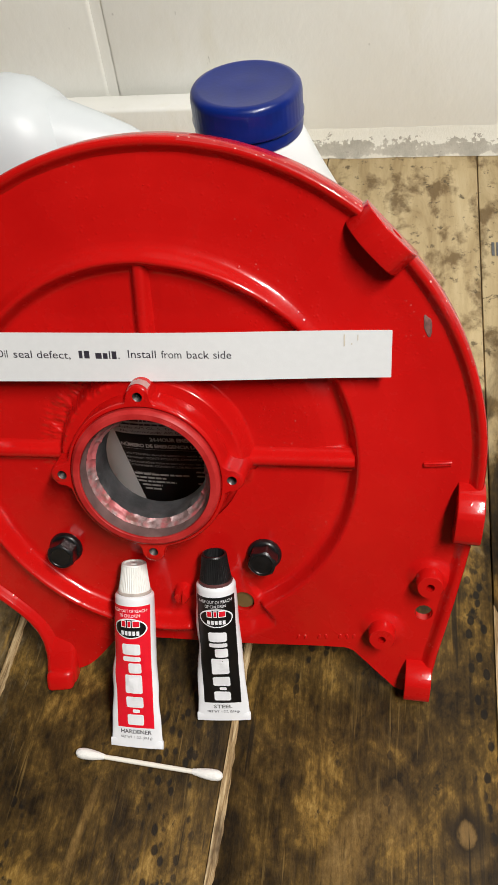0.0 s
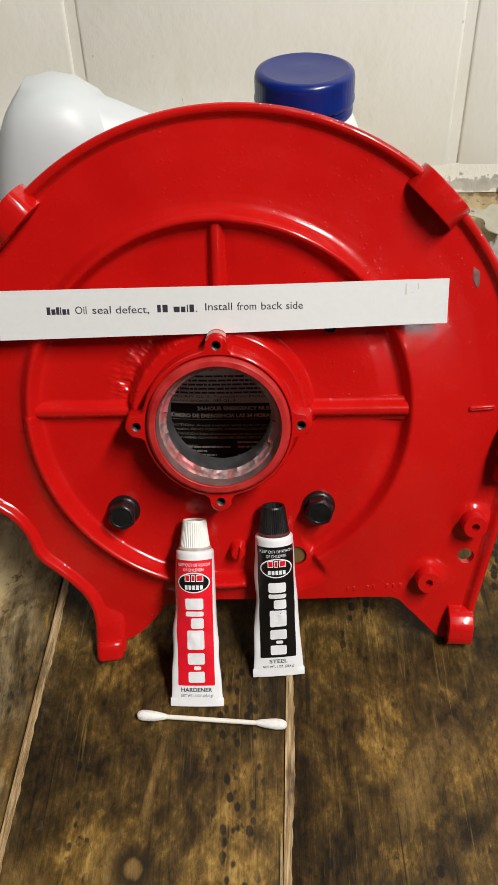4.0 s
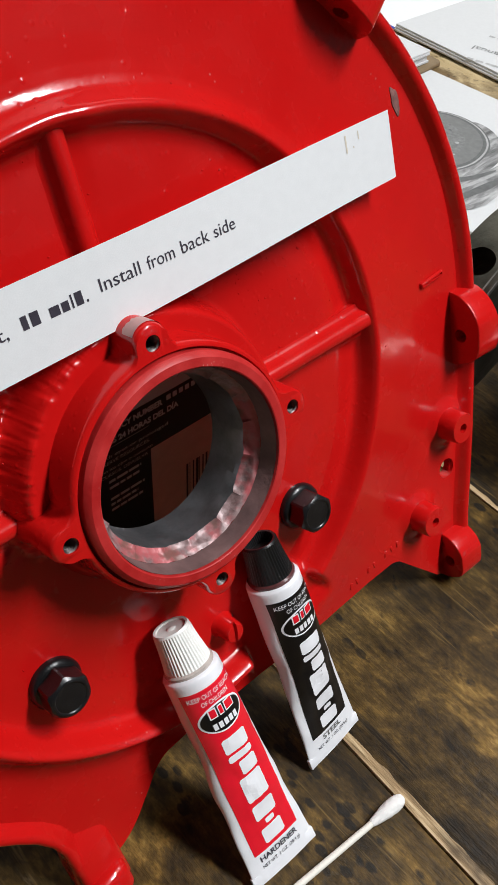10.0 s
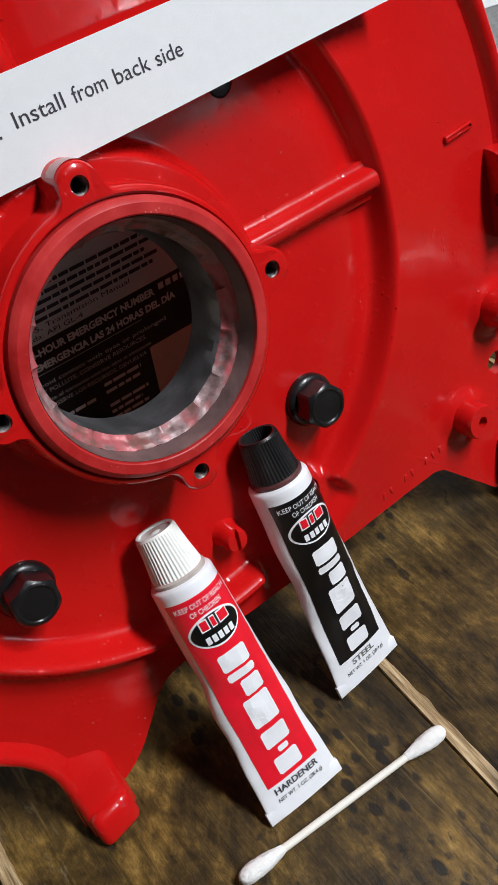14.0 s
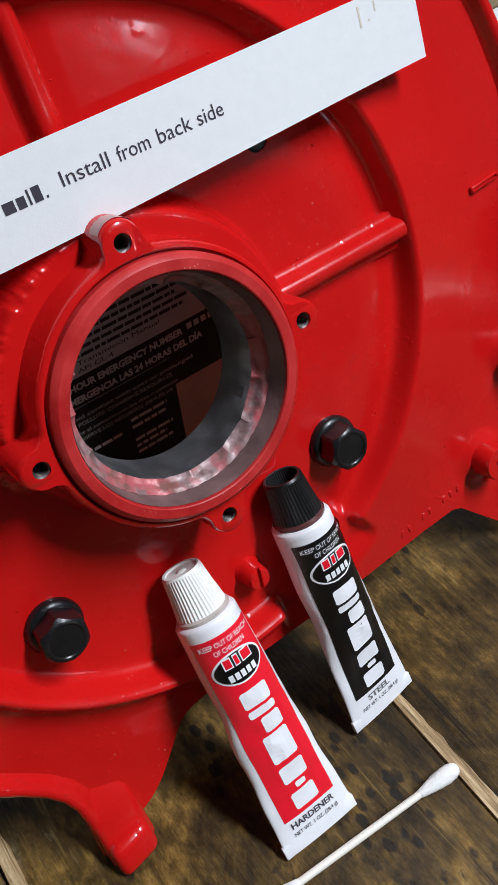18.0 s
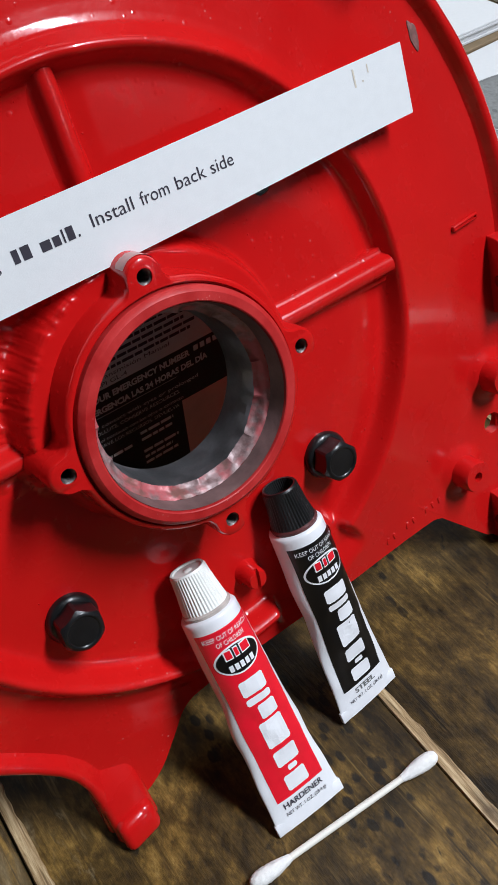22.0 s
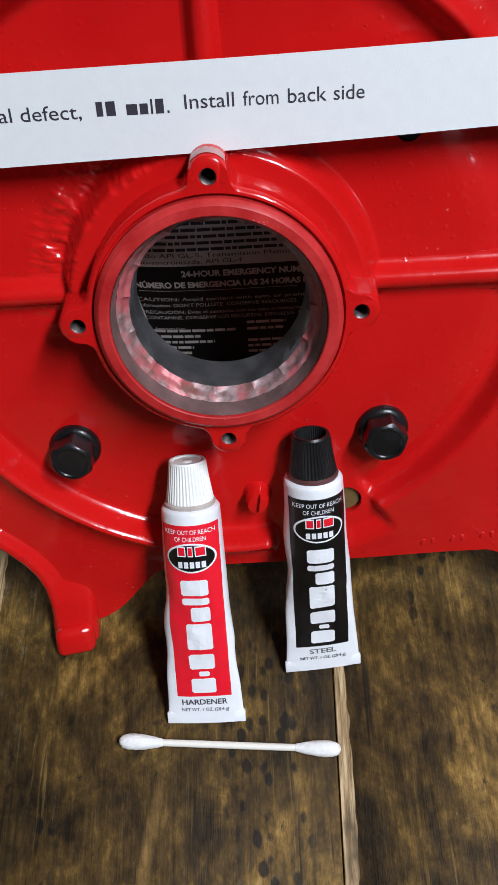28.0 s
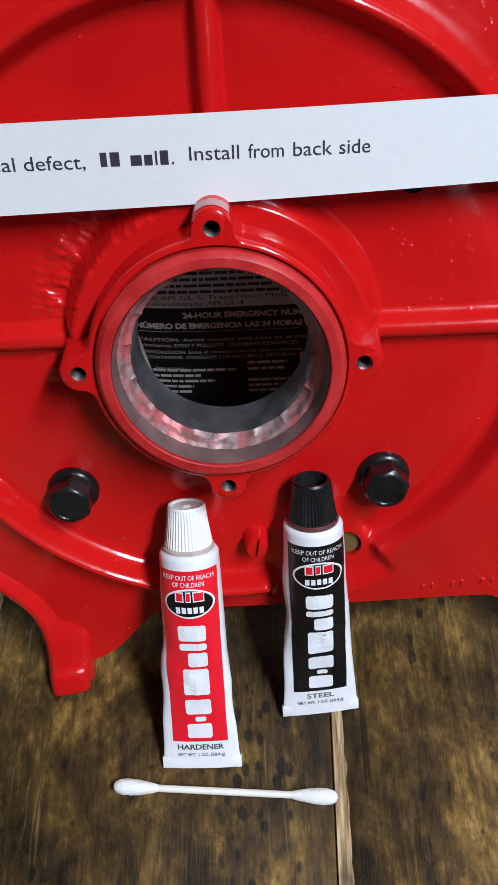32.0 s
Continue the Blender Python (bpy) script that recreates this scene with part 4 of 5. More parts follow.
carved(screw, [moved(box(-0.0006, 0.0006, -0.006, 0.006, INNER + 0.0058, 0.0), pose(0.0068, -0.0735, 0, 0, 0, -8))])
for x, y, a in ((0.0477, -0.0501, 12), (-0.0504, -0.0515, 25)):
    bolt = plate_part("bolt", moved(turned([(0.0081, INNER - 0.0002), (0.0082, BASE + 0.0010), (0.0079, BASE + 0.0019), (0.0070, BASE + 0.0028), (0.0050, BASE + 0.0030)], 44), pose(x, y, 0)), BLACK_STEEL, "black oiled hex flange bolt", angle=40)
    tip = [(0.0072 * math.cos(radians(60 * k)), 0.0072 * math.sin(radians(60 * k))) for k in range(6)]
    side = []
    for (ax, ay), (bx, by) in zip(tip, tip[1:] + tip[:1]):
        side += [(ax + (bx - ax) * f, ay + (by - ay) * f) for f in (0.07, 0.3, 0.5, 0.7, 0.93)]
    low = [(px, py, BASE + 0.0022) for px, py in side]
    # the chamfer cuts the corners lower than the flats
    shoulder_ring = [(px, py, BASE + 0.0096 - 1.1 * (math.hypot(px, py) - 0.0062)) for px, py in side]

    def disc(r, z):
        return [(r * px / math.hypot(px, py), r * py / math.hypot(px, py), z) for px, py in side]

    head = rings([low, shoulder_ring, disc(0.0060, BASE + 0.0098), disc(0.0054, BASE + 0.0100), disc(0.0050, BASE + 0.0099), disc(0.0047, BASE + 0.0096), disc(0.0002, BASE + 0.0095)])
    part("bolt_head", moved(head, pose(x, y, 0, 0, 0, a)), BLACK_STEEL, bolt, angle=28)

# plugs seen in two of the drilled holes
plate_part("plug", moved(turned([(0.0053, -0.0030), (0.0053, -0.0012), (0.0048, -0.0006), (0.0001, -0.0006)], 28), pose(0.0362, -0.0785, BASE - 0.0012)), PLUG_TAN, "dull tan plug in a drilled hole")
plate_part("plug", moved(turned([(0.0037, -0.0030), (0.0037, -0.0004), (0.0032, 0.0003), (0.0018, 0.0001), (0.0001, 0.0001)], 28), pose(0.0524, 0.0418, BASE - 0.0006)), BLACK_STEEL, "glossy black plug in a drilled hole")

# dust nibs caught in the paint, thickest beside the hub
rnd = random.Random(71)
bm = bmesh.new()
spots = [(rnd.uniform(0.046, 0.128), rnd.uniform(-150, 200)) for _ in range(60)] + [(rnd.uniform(0.043, 0.064), rnd.uniform(95, 200)) for _ in range(90)] + [(rnd.uniform(0.050, 0.082), rnd.uniform(20, 60)) for _ in range(45)] + [(rnd.uniform(0.086, 0.096), rnd.uniform(-58, 277)) for _ in range(34)]
for r, d in spots:
    x, y = r * math.cos(radians(d)), r * math.sin(radians(d))
    if y < -0.090:
        continue
    size = rnd.uniform(0.00012, 0.00030)
    m = Matrix.Translation((x, y, surface(x, y) + 0.00002)) @ Matrix.Rotation(rnd.uniform(0, 3.1), 4, "Z") @ Matrix.Diagonal((size * rnd.uniform(1, 2.2), size, size * 0.8, 1))
    bmesh.ops.create_icosphere(bm, subdivisions=1, radius=1, matrix=m)
plate_part("paint_nib", bm, RED, "dust nibs under the red paint", angle=80, kind="stuff")

# faint cast figures near the lower edge
for i in range(9):
    if i not in (2, 5):
        plate_part("cast_figure", moved(merged(box(-0.0007, 0.0007, -0.0014, 0.0014, -0.0002, 0.0004, 0.0003, 1)), pose(0.0630 + 0.0034 * i, -0.0975 + 0.0002 * i, surface(0.0630 + 0.0034 * i, -0.0975 + 0.0002 * i), 0, 0, 14 * ((i * 5) % 3 - 1))), RED)

# paper strip ---------------------------------------------------------------------
strip_thing = thing("paper_strip", PLATE, "white printed paper strip resting across the red plate", "paper")


def strip_w(u):
    return -0.0091 - 0.0022 * smooth_step(0.0, 0.104, abs(u)) + 0.00025 * math.sin(u * 55)


def on_strip(u, v, lift):
    return Vector((u, v, strip_w(u) + lift))


bm = bmesh.new()
NU = 90
grid = []
for i in range(NU + 1):
    u = -0.0997 + 0.2040 * i / NU
    lo, hi = 0.0417 + 0.025 * u, 0.0632 + 0.012 * u
    grid.append([[on_strip(u, lo + (hi - lo) * j / 3, s) for j in range(4)] for s in (0.0, 0.00012)])
loops = [g[0] + g[1][::-1] for g in grid]
part("sheet", rings(loops), PAPER, strip_thing).matrix_world = PLATE


def strip_text(bm, name="printed_word"):
    bent(fine(bm, 0.004), lambda x, y, z: on_strip(x, y, 0.00022))
    part(name, bm, INK, strip_thing, smooth=False).matrix_world = PLATE


TXT = 0.0049
TEXT_V = 0.0002
strip_text(fit_width(letters("Oil", TXT), -0.0638, -0.0586, 0.0511 + TEXT_V))
strip_text(fit_width(letters("seal", TXT), -0.0560, -0.0475, 0.0511 + TEXT_V))
strip_text(fit_width(letters("defect,", TXT), -0.0453, -0.0302, 0.0511 + TEXT_V))
strip_text(fit_width(letters("Install", TXT), -0.0047, 0.0074, 0.0521 + TEXT_V))
strip_text(fit_width(letters("from", TXT), 0.0096, 0.0182, 0.0521 + TEXT_V))
strip_text(fit_width(letters("back", TXT), 0.0205, 0.0299, 0.0521 + TEXT_V))
strip_text(fit_width(letters("side", TXT), 0.0316, 0.0391, 0.0521 + TEXT_V))
# maker's names as plain bars
for u, wide, tall in ((-0.0768, 0.0016, 0.0034), (-0.0747, 0.0018, 0.0025), (-0.0725, 0.0014, 0.0034), (-0.0707, 0.0005, 0.0034), (-0.0697, 0.0018, 0.0025), (-0.0675, 0.0010, 0.0025)):
    strip_text(bars([(u, u + wide)], 0.0508 + TEXT_V, 0.0508 + TEXT_V + tall), "printed_bar")
for u, wide, tall in ((-0.0264, 0.0016, 0.0034), (-0.0240, 0.0023, 0.0034), (-0.0190, 0.0027, 0.0025), (-0.0157, 0.0020, 0.0025), (-0.0130, 0.0005, 0.0034), (-0.0118, 0.0020, 0.0034), (-0.0090, 0.0005, 0.0006)):
    strip_text(bars([(u, u + wide)], 0.0514 + TEXT_V, 0.0514 + TEXT_V + tall), "printed_bar")
# old tan smudges at one end
for u, v, w, h in ((0.0850, 0.0600, 0.0006, 0.0050), (0.0905, 0.0612, 0.0004, 0.0024), (0.0880, 0.0585, 0.0005, 0.0005)):
    bm = bent(fine(bars([(u, u + w)], v - h / 2, v + h / 2), 0.004), lambda x, y, z: on_strip(x, y, 0.0002))
    part("smudge", bm, SMUDGE, strip_thing, "faint tan smudge", smooth=False).matrix_world = PLATE


# glue tubes -------------------------------------------------------------------------
def glue_tube(bottom, top, roll, body_mat, cap_mat, label, cap_label, last_words, neck_mat, seed, hollow):
    """A crimped soft tube standing on its folded end, its cap against the plate."""
    y_axis = (Vector(top) - Vector(bottom))
    length = y_axis.length
    y_axis.normalize()
    x_axis = Vector((math.cos(roll), math.sin(roll), 0))
    x_axis = (x_axis - y_axis * x_axis.dot(y_axis)).normalized()
    z_axis = x_axis.cross(y_axis)
    m = Matrix((x_axis, y_axis, z_axis)).transposed().to_4x4()
    m.translation = bottom
    tube = thing("glue_tube", m, label, "glue tube", "two-part glue tubes")
    cap_len, neck = 0.0138, 0.0018
    shoulder = length - cap_len - neck

    def half(s):
        k = min(1, max(0, s / shoulder))
        return 0.0133 - 0.0039 * k**0.8, 0.0005 + 0.0087 * smooth_step(-0.25, 1.0, k) ** 1.25 * (1 - 0.25 * math.exp(-((k - 1) / 0.2) ** 2) * 0)

    def skin(s, phi, lift=0.0):
        a, b = half(s)
        k = min(1, max(0, s / shoulder))
        soft = 16 * k * k * (1 - k) * (1 - k)
        dent = 0.0010 * soft * noise.noise((math.sin(phi) * 1.6 + seed, s * 75, seed)) + 0.0004 * soft * noise.noise((math.sin(phi) * 4, s * 190, seed + 4))
        edge = 0.0009 * soft * noise.noise((seed * 3.1, s * 60, 1.0 if math.sin(phi) > 0 else 7.0)) * abs(math.sin(phi)) ** 6
        return Vector(((a + edge * 1.6 + dent * 0.4 + lift) * math.sin(phi), s, (b + dent + lift) * math.cos(phi)))

    n = 56
    loops = []
    for i in range(61):
        s = shoulder * i / 60
        loops.append([skin(s, 2 * math.pi * j / n) for j in range(n)])
    a, b = half(shoulder)
    for r, s in ((0.0090, shoulder + 0.0006), (0.0078, shoulder + 0.0012), (0.0060, shoulder + 0.0015)):
        loops.append([Vector((r * math.sin(2 * math.pi * j / n), s, r * math.cos(2 * math.pi * j / n))) for j in range(n)])
    body = part("tube_body", rings(loops), TUBE_WHITE, tube, angle=60)
    # folded crimp
    crimp = box(-0.0134, 0.0134, 0.0, 0.0042, -0.0008, 0.0008, 0.0003, 2)
    part("crimp", crimp, TUBE_WHITE, tube, "folded white crimp")
    turnz = Matrix.Rotation(radians(-90), 4, "X")
    part("neck", moved(turned([(0.0080, 0.0), (0.0082, 0.0012), (0.0076, neck), (0.0050, neck)], 40), pose(0, shoulder + 0.0008, 0) @ turnz), neck_mat, tube, "glue-smeared neck collar")

    def ribbed(a, z):
        return -0.00028 * (0.5 + 0.5 * math.cos(a * 42)) if 0.0012 < z < cap_len - 0.0010 else 0.0

    prof = [(0.0071, 0.0), (0.0076, 0.0006), (0.0076, 0.0013), (0.0075, 0.0018), (0.0066, cap_len * 0.55), (0.0061, cap_len - 0.0014), (0.0060, cap_len - 0.0007), (0.0056, cap_len), (0.0049, cap_len - 0.0001)]
    prof += [(0.0045, cap_len - 0.0040), (0.0001, cap_len - 0.0044)] if hollow else [(0.0047, cap_len - 0.0006), (0.0016, cap_len - 0.0007), (0.0011, cap_len - 0.0003), (0.0001, cap_len - 0.0002)]
    part("cap", moved(turned(prof, 336, (True, True), ribbed), pose(0, length - cap_len, 0) @ turnz), cap_mat, tube, cap_label, angle=35)

    # printed panel and words follow the skin
    s0, s1 = 0.0110, shoulder - 0.0032
    flat = lambda x, y, lift: skin(y, math.asin(max(-0.995, min(0.995, x / half(y)[0]))), lift)
    panel = []
    for i in range(41):
        s = s0 + (s1 - s0) * i / 40
        k = i / 40
        wide = 0.0091 - 0.0004 * k
        panel.append([flat(-wide + 2 * wide * j / 24, s, 0.00012) for j in range(25)])
    part("printed_panel", rings(panel, False, False, False), body_mat, tube)

    def words(bm, mat, name="printed_word", lift=0.00026, parent=tube, gap=0.0):
        for one in split_words(bm, gap):
            bent(fine(one, 0.0022), lambda x, y, z: flat(x, y, lift))
            last = part(name, one, mat, parent, smooth=False)
        return last

    ink = TUBE_WHITE
    words(fit_width(letters("KEEP OUT OF REACH", 0.0022), -0.0076, 0.0076, s1 - 0.0030), ink, gap=0.0004)
    words(fit_width(letters("OF CHILDREN", 0.0022), -0.0048, 0.0048, s1 - 0.0054), ink, gap=0.0004)
    words(fit_width(letters(last_words, 0.0030, bold=0.00005), -0.0076 if len(last_words) > 6 else -0.0046, 0.0076 if len(last_words) > 6 else 0.0046, 0.0078), INK if len(last_words) > 6 else PHOTO_MID, gap=0.002)
    words(fit_width(letters("NET WT. 1 OZ. (28.4 g)", 0.0019), -0.0078, 0.0078, 0.0051), INK, gap=0.00036)

    # oval badge: white, black, then plain shapes for the maker's mark
    def oval(cx, cy, rx, ry, n=40):
        bm = bmesh.new()
        bm.faces.new([bm.verts.new((cx + rx * math.cos(2 * math.pi * i / n), cy + ry * math.sin(2 * math.pi * i / n), 0)) for i in range(n)])
        return bm

    oy = s1 - 0.0112
    badge = words(oval(0, oy, 0.0077, 0.0052), TUBE_WHITE, "badge", 0.00022)
    words(oval(0, oy, 0.0071, 0.0046), TUBE_BLACK, "badge_field", 0.00030, badge)
    words(bars([(-0.0042, -0.0016), (-0.0010, 0.0006), (0.0012, 0.0046)], oy + 0.0006, oy + 0.0042), TUBE_WHITE, "badge_mark", 0.00038, badge)
    words(bars([(-0.0038, -0.0019), (-0.0008, 0.0004), (0.0015, 0.0043)], oy + 0.0010, oy + 0.0038), TUBE_RED, "badge_mark", 0.00046, badge)
    words(bars([(-0.0042 + 0.0018 * i, -0.0042 + 0.0018 * i + 0.0013) for i in range(5)], oy - 0.0034, oy - 0.0012), TUBE_WHITE, "badge_mark", 0.00038, badge)

    # the big upright mark, letter-sized shapes one over another
    y0, y1 = s0 + 0.0016, s1 - 0.0172
    tall = (y1 - y0) / 7.2
    marks = [(0.0, 0.9, 0.0000, 0.0046), (1.05, 1.35, 0.0010, 0.0030), (1.5, 2.45, -0.0001, 0.0046), (2.75, 4.3, -0.0001, 0.0046), (4.45, 5.3, -0.0001, 0.0034), (5.45, 5.85, -0.0001, 0.0048), (6.0, 6.9, -0.0001, 0.0048)]
    for a0, a1, lo, hi in marks:
        x0, x1 = 0.0042 - 1.75 * hi, 0.0042 - 1.75 * lo
        bm = bmesh.new()
        ya, yb, c = y0 + a0 * tall, y0 + a1 * tall, min(0.0006, 0.22 * (a1 - a0) * tall)
        pts = [(x0 + c, ya), (x1 - c, ya), (x1, ya + c), (x1, yb - c), (x1 - c, yb), (x0 + c, yb), (x0, yb - c), (x0, ya + c)]
        if a1 - a0 > 0.7:
            # a slot cut into one side
            ym, d = (ya + yb) / 2, 0.12 * (yb - ya)
            pts = pts[:7] + [(x0, ym + d), (x0 + 0.62 * (x1 - x0), ym + d), (x0 + 0.62 * (x1 - x0), ym - d), (x0, ym - d)] + pts[7:]
        bm.faces.new([bm.verts.new((x, y, 0)) for x, y in pts])
        words(bm, TUBE_WHITE, "upright_mark")
    return tube


glue_tube((-0.0143, -0.0672, 0.0006), (-0.0142, -0.0078, 0.0743), radians(-1.5), TUBE_RED, CAP_WHITE, "white squeezed glue tube with red printed panel and white cap", "ribbed white screw cap", "HARDENER", NECK_PALE, 3, False)
glue_tube((0.0270, -0.0497, 0.0006), (0.0249, -0.0040, 0.0800), radians(6.0), TUBE_BLACK, CAP_BLACK, "white squeezed glue tube with black printed panel and black cap", "ribbed black screw cap", "STEEL", NECK_DARK, 11, True)

# cotton swab ---------------------------------------------------------------------------
a, b = Vector((-0.0441, -0.0733, 0.0026)), Vector((0.0306, -0.0791, 0.0027))
d = (b - a).normalized()
side = Vector((-d.y, d.x, 0)).normalized()
m = Matrix((side, d.cross(side) * -1, d)).transposed().to_4x4()
m.translation = a
swab = thing("cotton_swab", m, "double-ended white cotton swab lying on the bench", "cotton swab")
LEN = (b - a).length
part("stick", turned([(0.00115, 0.006), (0.00118, LEN / 2), (0.00115, LEN - 0.006)], 20), STICK, swab)
for flip in (0, 1):
    prof = [(0.0002, 0.0), (0.0012, 0.0003), (0.0021, 0.0013), (0.0026, 0.0030), (0.0027, 0.0055), (0.0024, 0.0090), (0.0018, 0.0125), (0.00125, 0.0150), (0.0011, 0.0152)]
    bm = turned(soften(prof, 2), 44, (True, True), lambda q, z: 0.00016 * noise.noise((math.cos(q) * 2.2, math.sin(q) * 2.2, z * 700 + flip * 9)) + 0.00014 * noise.noise((math.cos(q) * 7, math.sin(q) * 7, z * 1900)))
    if flip:
        moved(bm, pose(0, 0, LEN) @ Matrix.Diagonal((1, 1, -1, 1)))
    part("cotton_tip", bm, COTTON, swab, "fuzzy white cotton tip")

# oil bottle behind the plate --------------------------------------------------------------
BX, BY, BW, BD, OFF = 0.042, 0.1130, 0.0750, 0.0612, -0.0190
bottle = thing("oil_bottle", pose(BX, BY, 0), "white plastic oil bottle with blue cap and black label", "bottle")


def ring_of(hw, hd, z, power, n=96):
    out = []
    for i in range(n):
        q = 2 * math.pi * i / n
        c, s = math.cos(q), math.sin(q)
        out.append((hw * math.copysign(abs(c) ** (2 / power), c), hd * math.copysign(abs(s) ** (2 / power), s), z))
    return out


def shifted(loop, dx):
    return [(x + dx, y, z) for x, y, z in loop]


# the neck stands off the body's middle
loops = [shifted(ring_of(hw, hd, z, p), OFF) for hw, hd, z, p in ((BW - 0.006, BD - 0.006, 0.0, 5), (BW - 0.001, BD - 0.001, 0.004, 5), (BW, BD, 0.010, 5.5), (BW, BD, 0.128, 5.5))]
for k in range(1, 13):
    f = k / 12
    e = smooth_step(0, 1, f) ** 0.75
    g = f ** 1.4
    loops.append(shifted(ring_of(BW + (0.0228 - BW) * g, BD + (0.0228 - BD) * e, 0.128 + 0.1005 * f, 5.5 - 3.5 * e), OFF * (1 - g)))
loops += [ring_of(0.0212, 0.0212, 0.2300, 2), ring_of(0.0208, 0.0208, 0.243, 2)]
part("bottle_body", rings(loops), BOTTLE, bottle, angle=50)


def knurl(a, z):
    return -0.00008 * (0.5 + 0.5 * math.cos(a * 60)) if z > 0.2375 and z < 0.2460 else 0.0


part("screw_cap", turned([(0.0218, 0.2292), (0.0229, 0.2295), (0.0232, 0.2318), (0.0226, 0.2332), (0.0225, 0.2342), (0.0236, 0.2352), (0.0238, 0.2368), (0.0234, 0.2380), (0.0235, 0.2455), (0.0231, 0.2476), (0.0222, 0.2488), (0.0208, 0.2493), (0.0200, 0.2495), (0.0194, 0.2493), (0.0060, 0.2495), (0.0001, 0.2495)], 240, (True, True), knurl), CAP_BLUE, bottle, "ribbed blue screw cap", angle=35)


def front(x, z, lift):
    """The bottle's front skin over the plan position x."""
    k = max(-0.985, min(0.985, (x - BX - OFF) / BW))
    y = -BD * (1 - abs(k) ** 5.5) ** (1 / 5.5)
    return Vector((x - BX, y - lift, z))


def stick_words(bm, mat, gap):
    for one in split_words(bm, gap):
        stick_on(one, mat, "label_word", 0.0004, smooth=False)


def stick_on(bm, mat, name, lift, label="", smooth=True):
    bent(fine(bm, 0.006), lambda x, y, z: front(x, y, lift))
    return part(name, bm, mat, bottle, label, smooth=smooth, angle=80)




def label_field(z0, z1):
    """A field of the label, whose edge leans with the print."""
    bm = bmesh.new()
    bm.faces.new([bm.verts.new((x, z, 0)) for x, z in ((-0.0326 + 0.133 * (0.1 - z0), z0), (0.0920, z0), (0.0920, z1), (-0.0326 + 0.133 * (0.1 - z1), z1))])
    return bm


stick_on(label_field(0.012, 0.0995), LABEL_BLACK, "black_label", 0.00015, "black printed label")
stick_on(label_field(0.0995, 0.132), LABEL_GREY, "pale_label", 0.00015, "pale grey label band")
stick_on(bars([(0.0245, 0.060)], 0.022, 0.0762), LABEL_TAN, "code_panel", 0.00028, "tan code panel")
for i, (w, g) in enumerate(((3, 2), (1, 3), (2, 1), (4, 2), (1, 1), (2, 3), (3, 1), (1, 2), (2, 2), (1, 1))):
    x = 0.0405 + 0.0016 * i
    stick_on(bars([(x, x + 0.00032 * w)], 0.030, 0.056), INK, "code_bar", 0.0004)
lines = [
    ("24-HOUR EMERGENCY NUMBER", -0.0146, 0.0304, 0.0950, 0.0037, 0.00016),
    ("NÚMERO DE EMERGENCIA LAS 24 HORAS DEL DÍA", -0.0308, 0.0372, 0.0900, 0.0036, 0.00016),
    ("CAUTION: Avoid contact with eyes or prolonged", -0.0312, 0.0323, 0.0836, 0.0024, 0),
    ("information. DON'T POLLUTE. CONSERVE RESOURCES.", -0.0308, 0.0242, 0.0807, 0.0024, 0),
    ("PRECAUCIÓN: Evite el contacto con los ojos o contacto", -0.0302, 0.0253, 0.0773, 0.0023, 0),
    ("CONTAMINE. CONSERVE LOS RECURSOS. DEVUELVA", -0.0294, 0.0231, 0.0745, 0.0023, 0),
    ("Importador:", -0.0265, -0.0160, 0.0688, 0.0023, 0),
]
for text, x0, x1, z, size, bold in lines:
    stick_words(fit_width(letters(text, size, bold=bold), x0, x1, z), LABEL_GREY, 0.22 * size)
for text, x0, x1, z in (("fluido API GL-5, Transmisión Manual", -0.0300, 0.0230, 0.1036), ("No-sincronizada: API GL-4", -0.0290, 0.0060, 0.1008)):
    stick_words(fit_width(letters(text, 0.0026), x0, x1, z), INK, 0.0006)
for z, x0, x1, seed in ((0.1093, -0.030, 0.032, 1), (0.1120, -0.028, 0.034, 2), (0.1147, -0.028, 0.030, 3), (0.1174, -0.029, 0.033, 4), (0.1201, -0.028, 0.031, 5)):
    stick_on(word_bars(x0, x1, z - 0.003, z - 0.0017, seed, 0.0014, 0.005), INK, "small_print", 0.0004)
for k, (z, x0, x1) in enumerate(((0.0677, -0.028, 0.002), (0.0647, -0.028, -0.011), (0.0617, -0.027, -0.006), (0.0587, -0.025, -0.014), (0.0557, -0.024, -0.015), (0.0710, 0.006, 0.020), (0.0677, 0.006, 0.019), (0.0615, 0.006, 0.021), (0.0585, 0.006, 0.018), (0.0555, 0.006, 0.020))):
    stick_on(word_bars(x0, x1, z, z + 0.0014, 20 + k, 0.0015, 0.005), LABEL_GREY, "small_print", 0.0004)
stick_on(bars([(-0.0300, 0.0240)], 0.0884, 0.0886), LABEL_GREY, "label_rule", 0.0004)
for i in range(7):
    stick_on(bars([(0.0320 + 0.0027 * i, 0.0320 + 0.0027 * i + 0.0019)], 0.0957, 0.0981), LABEL_GREY, "number_bar", 0.0004)

# second jug, lying behind the plate -----------------------------------------------------
jug = thing("white_jug", pose(0.0, 0.168, 0.0), "milky white plastic jug lying behind the red plate", "jug")


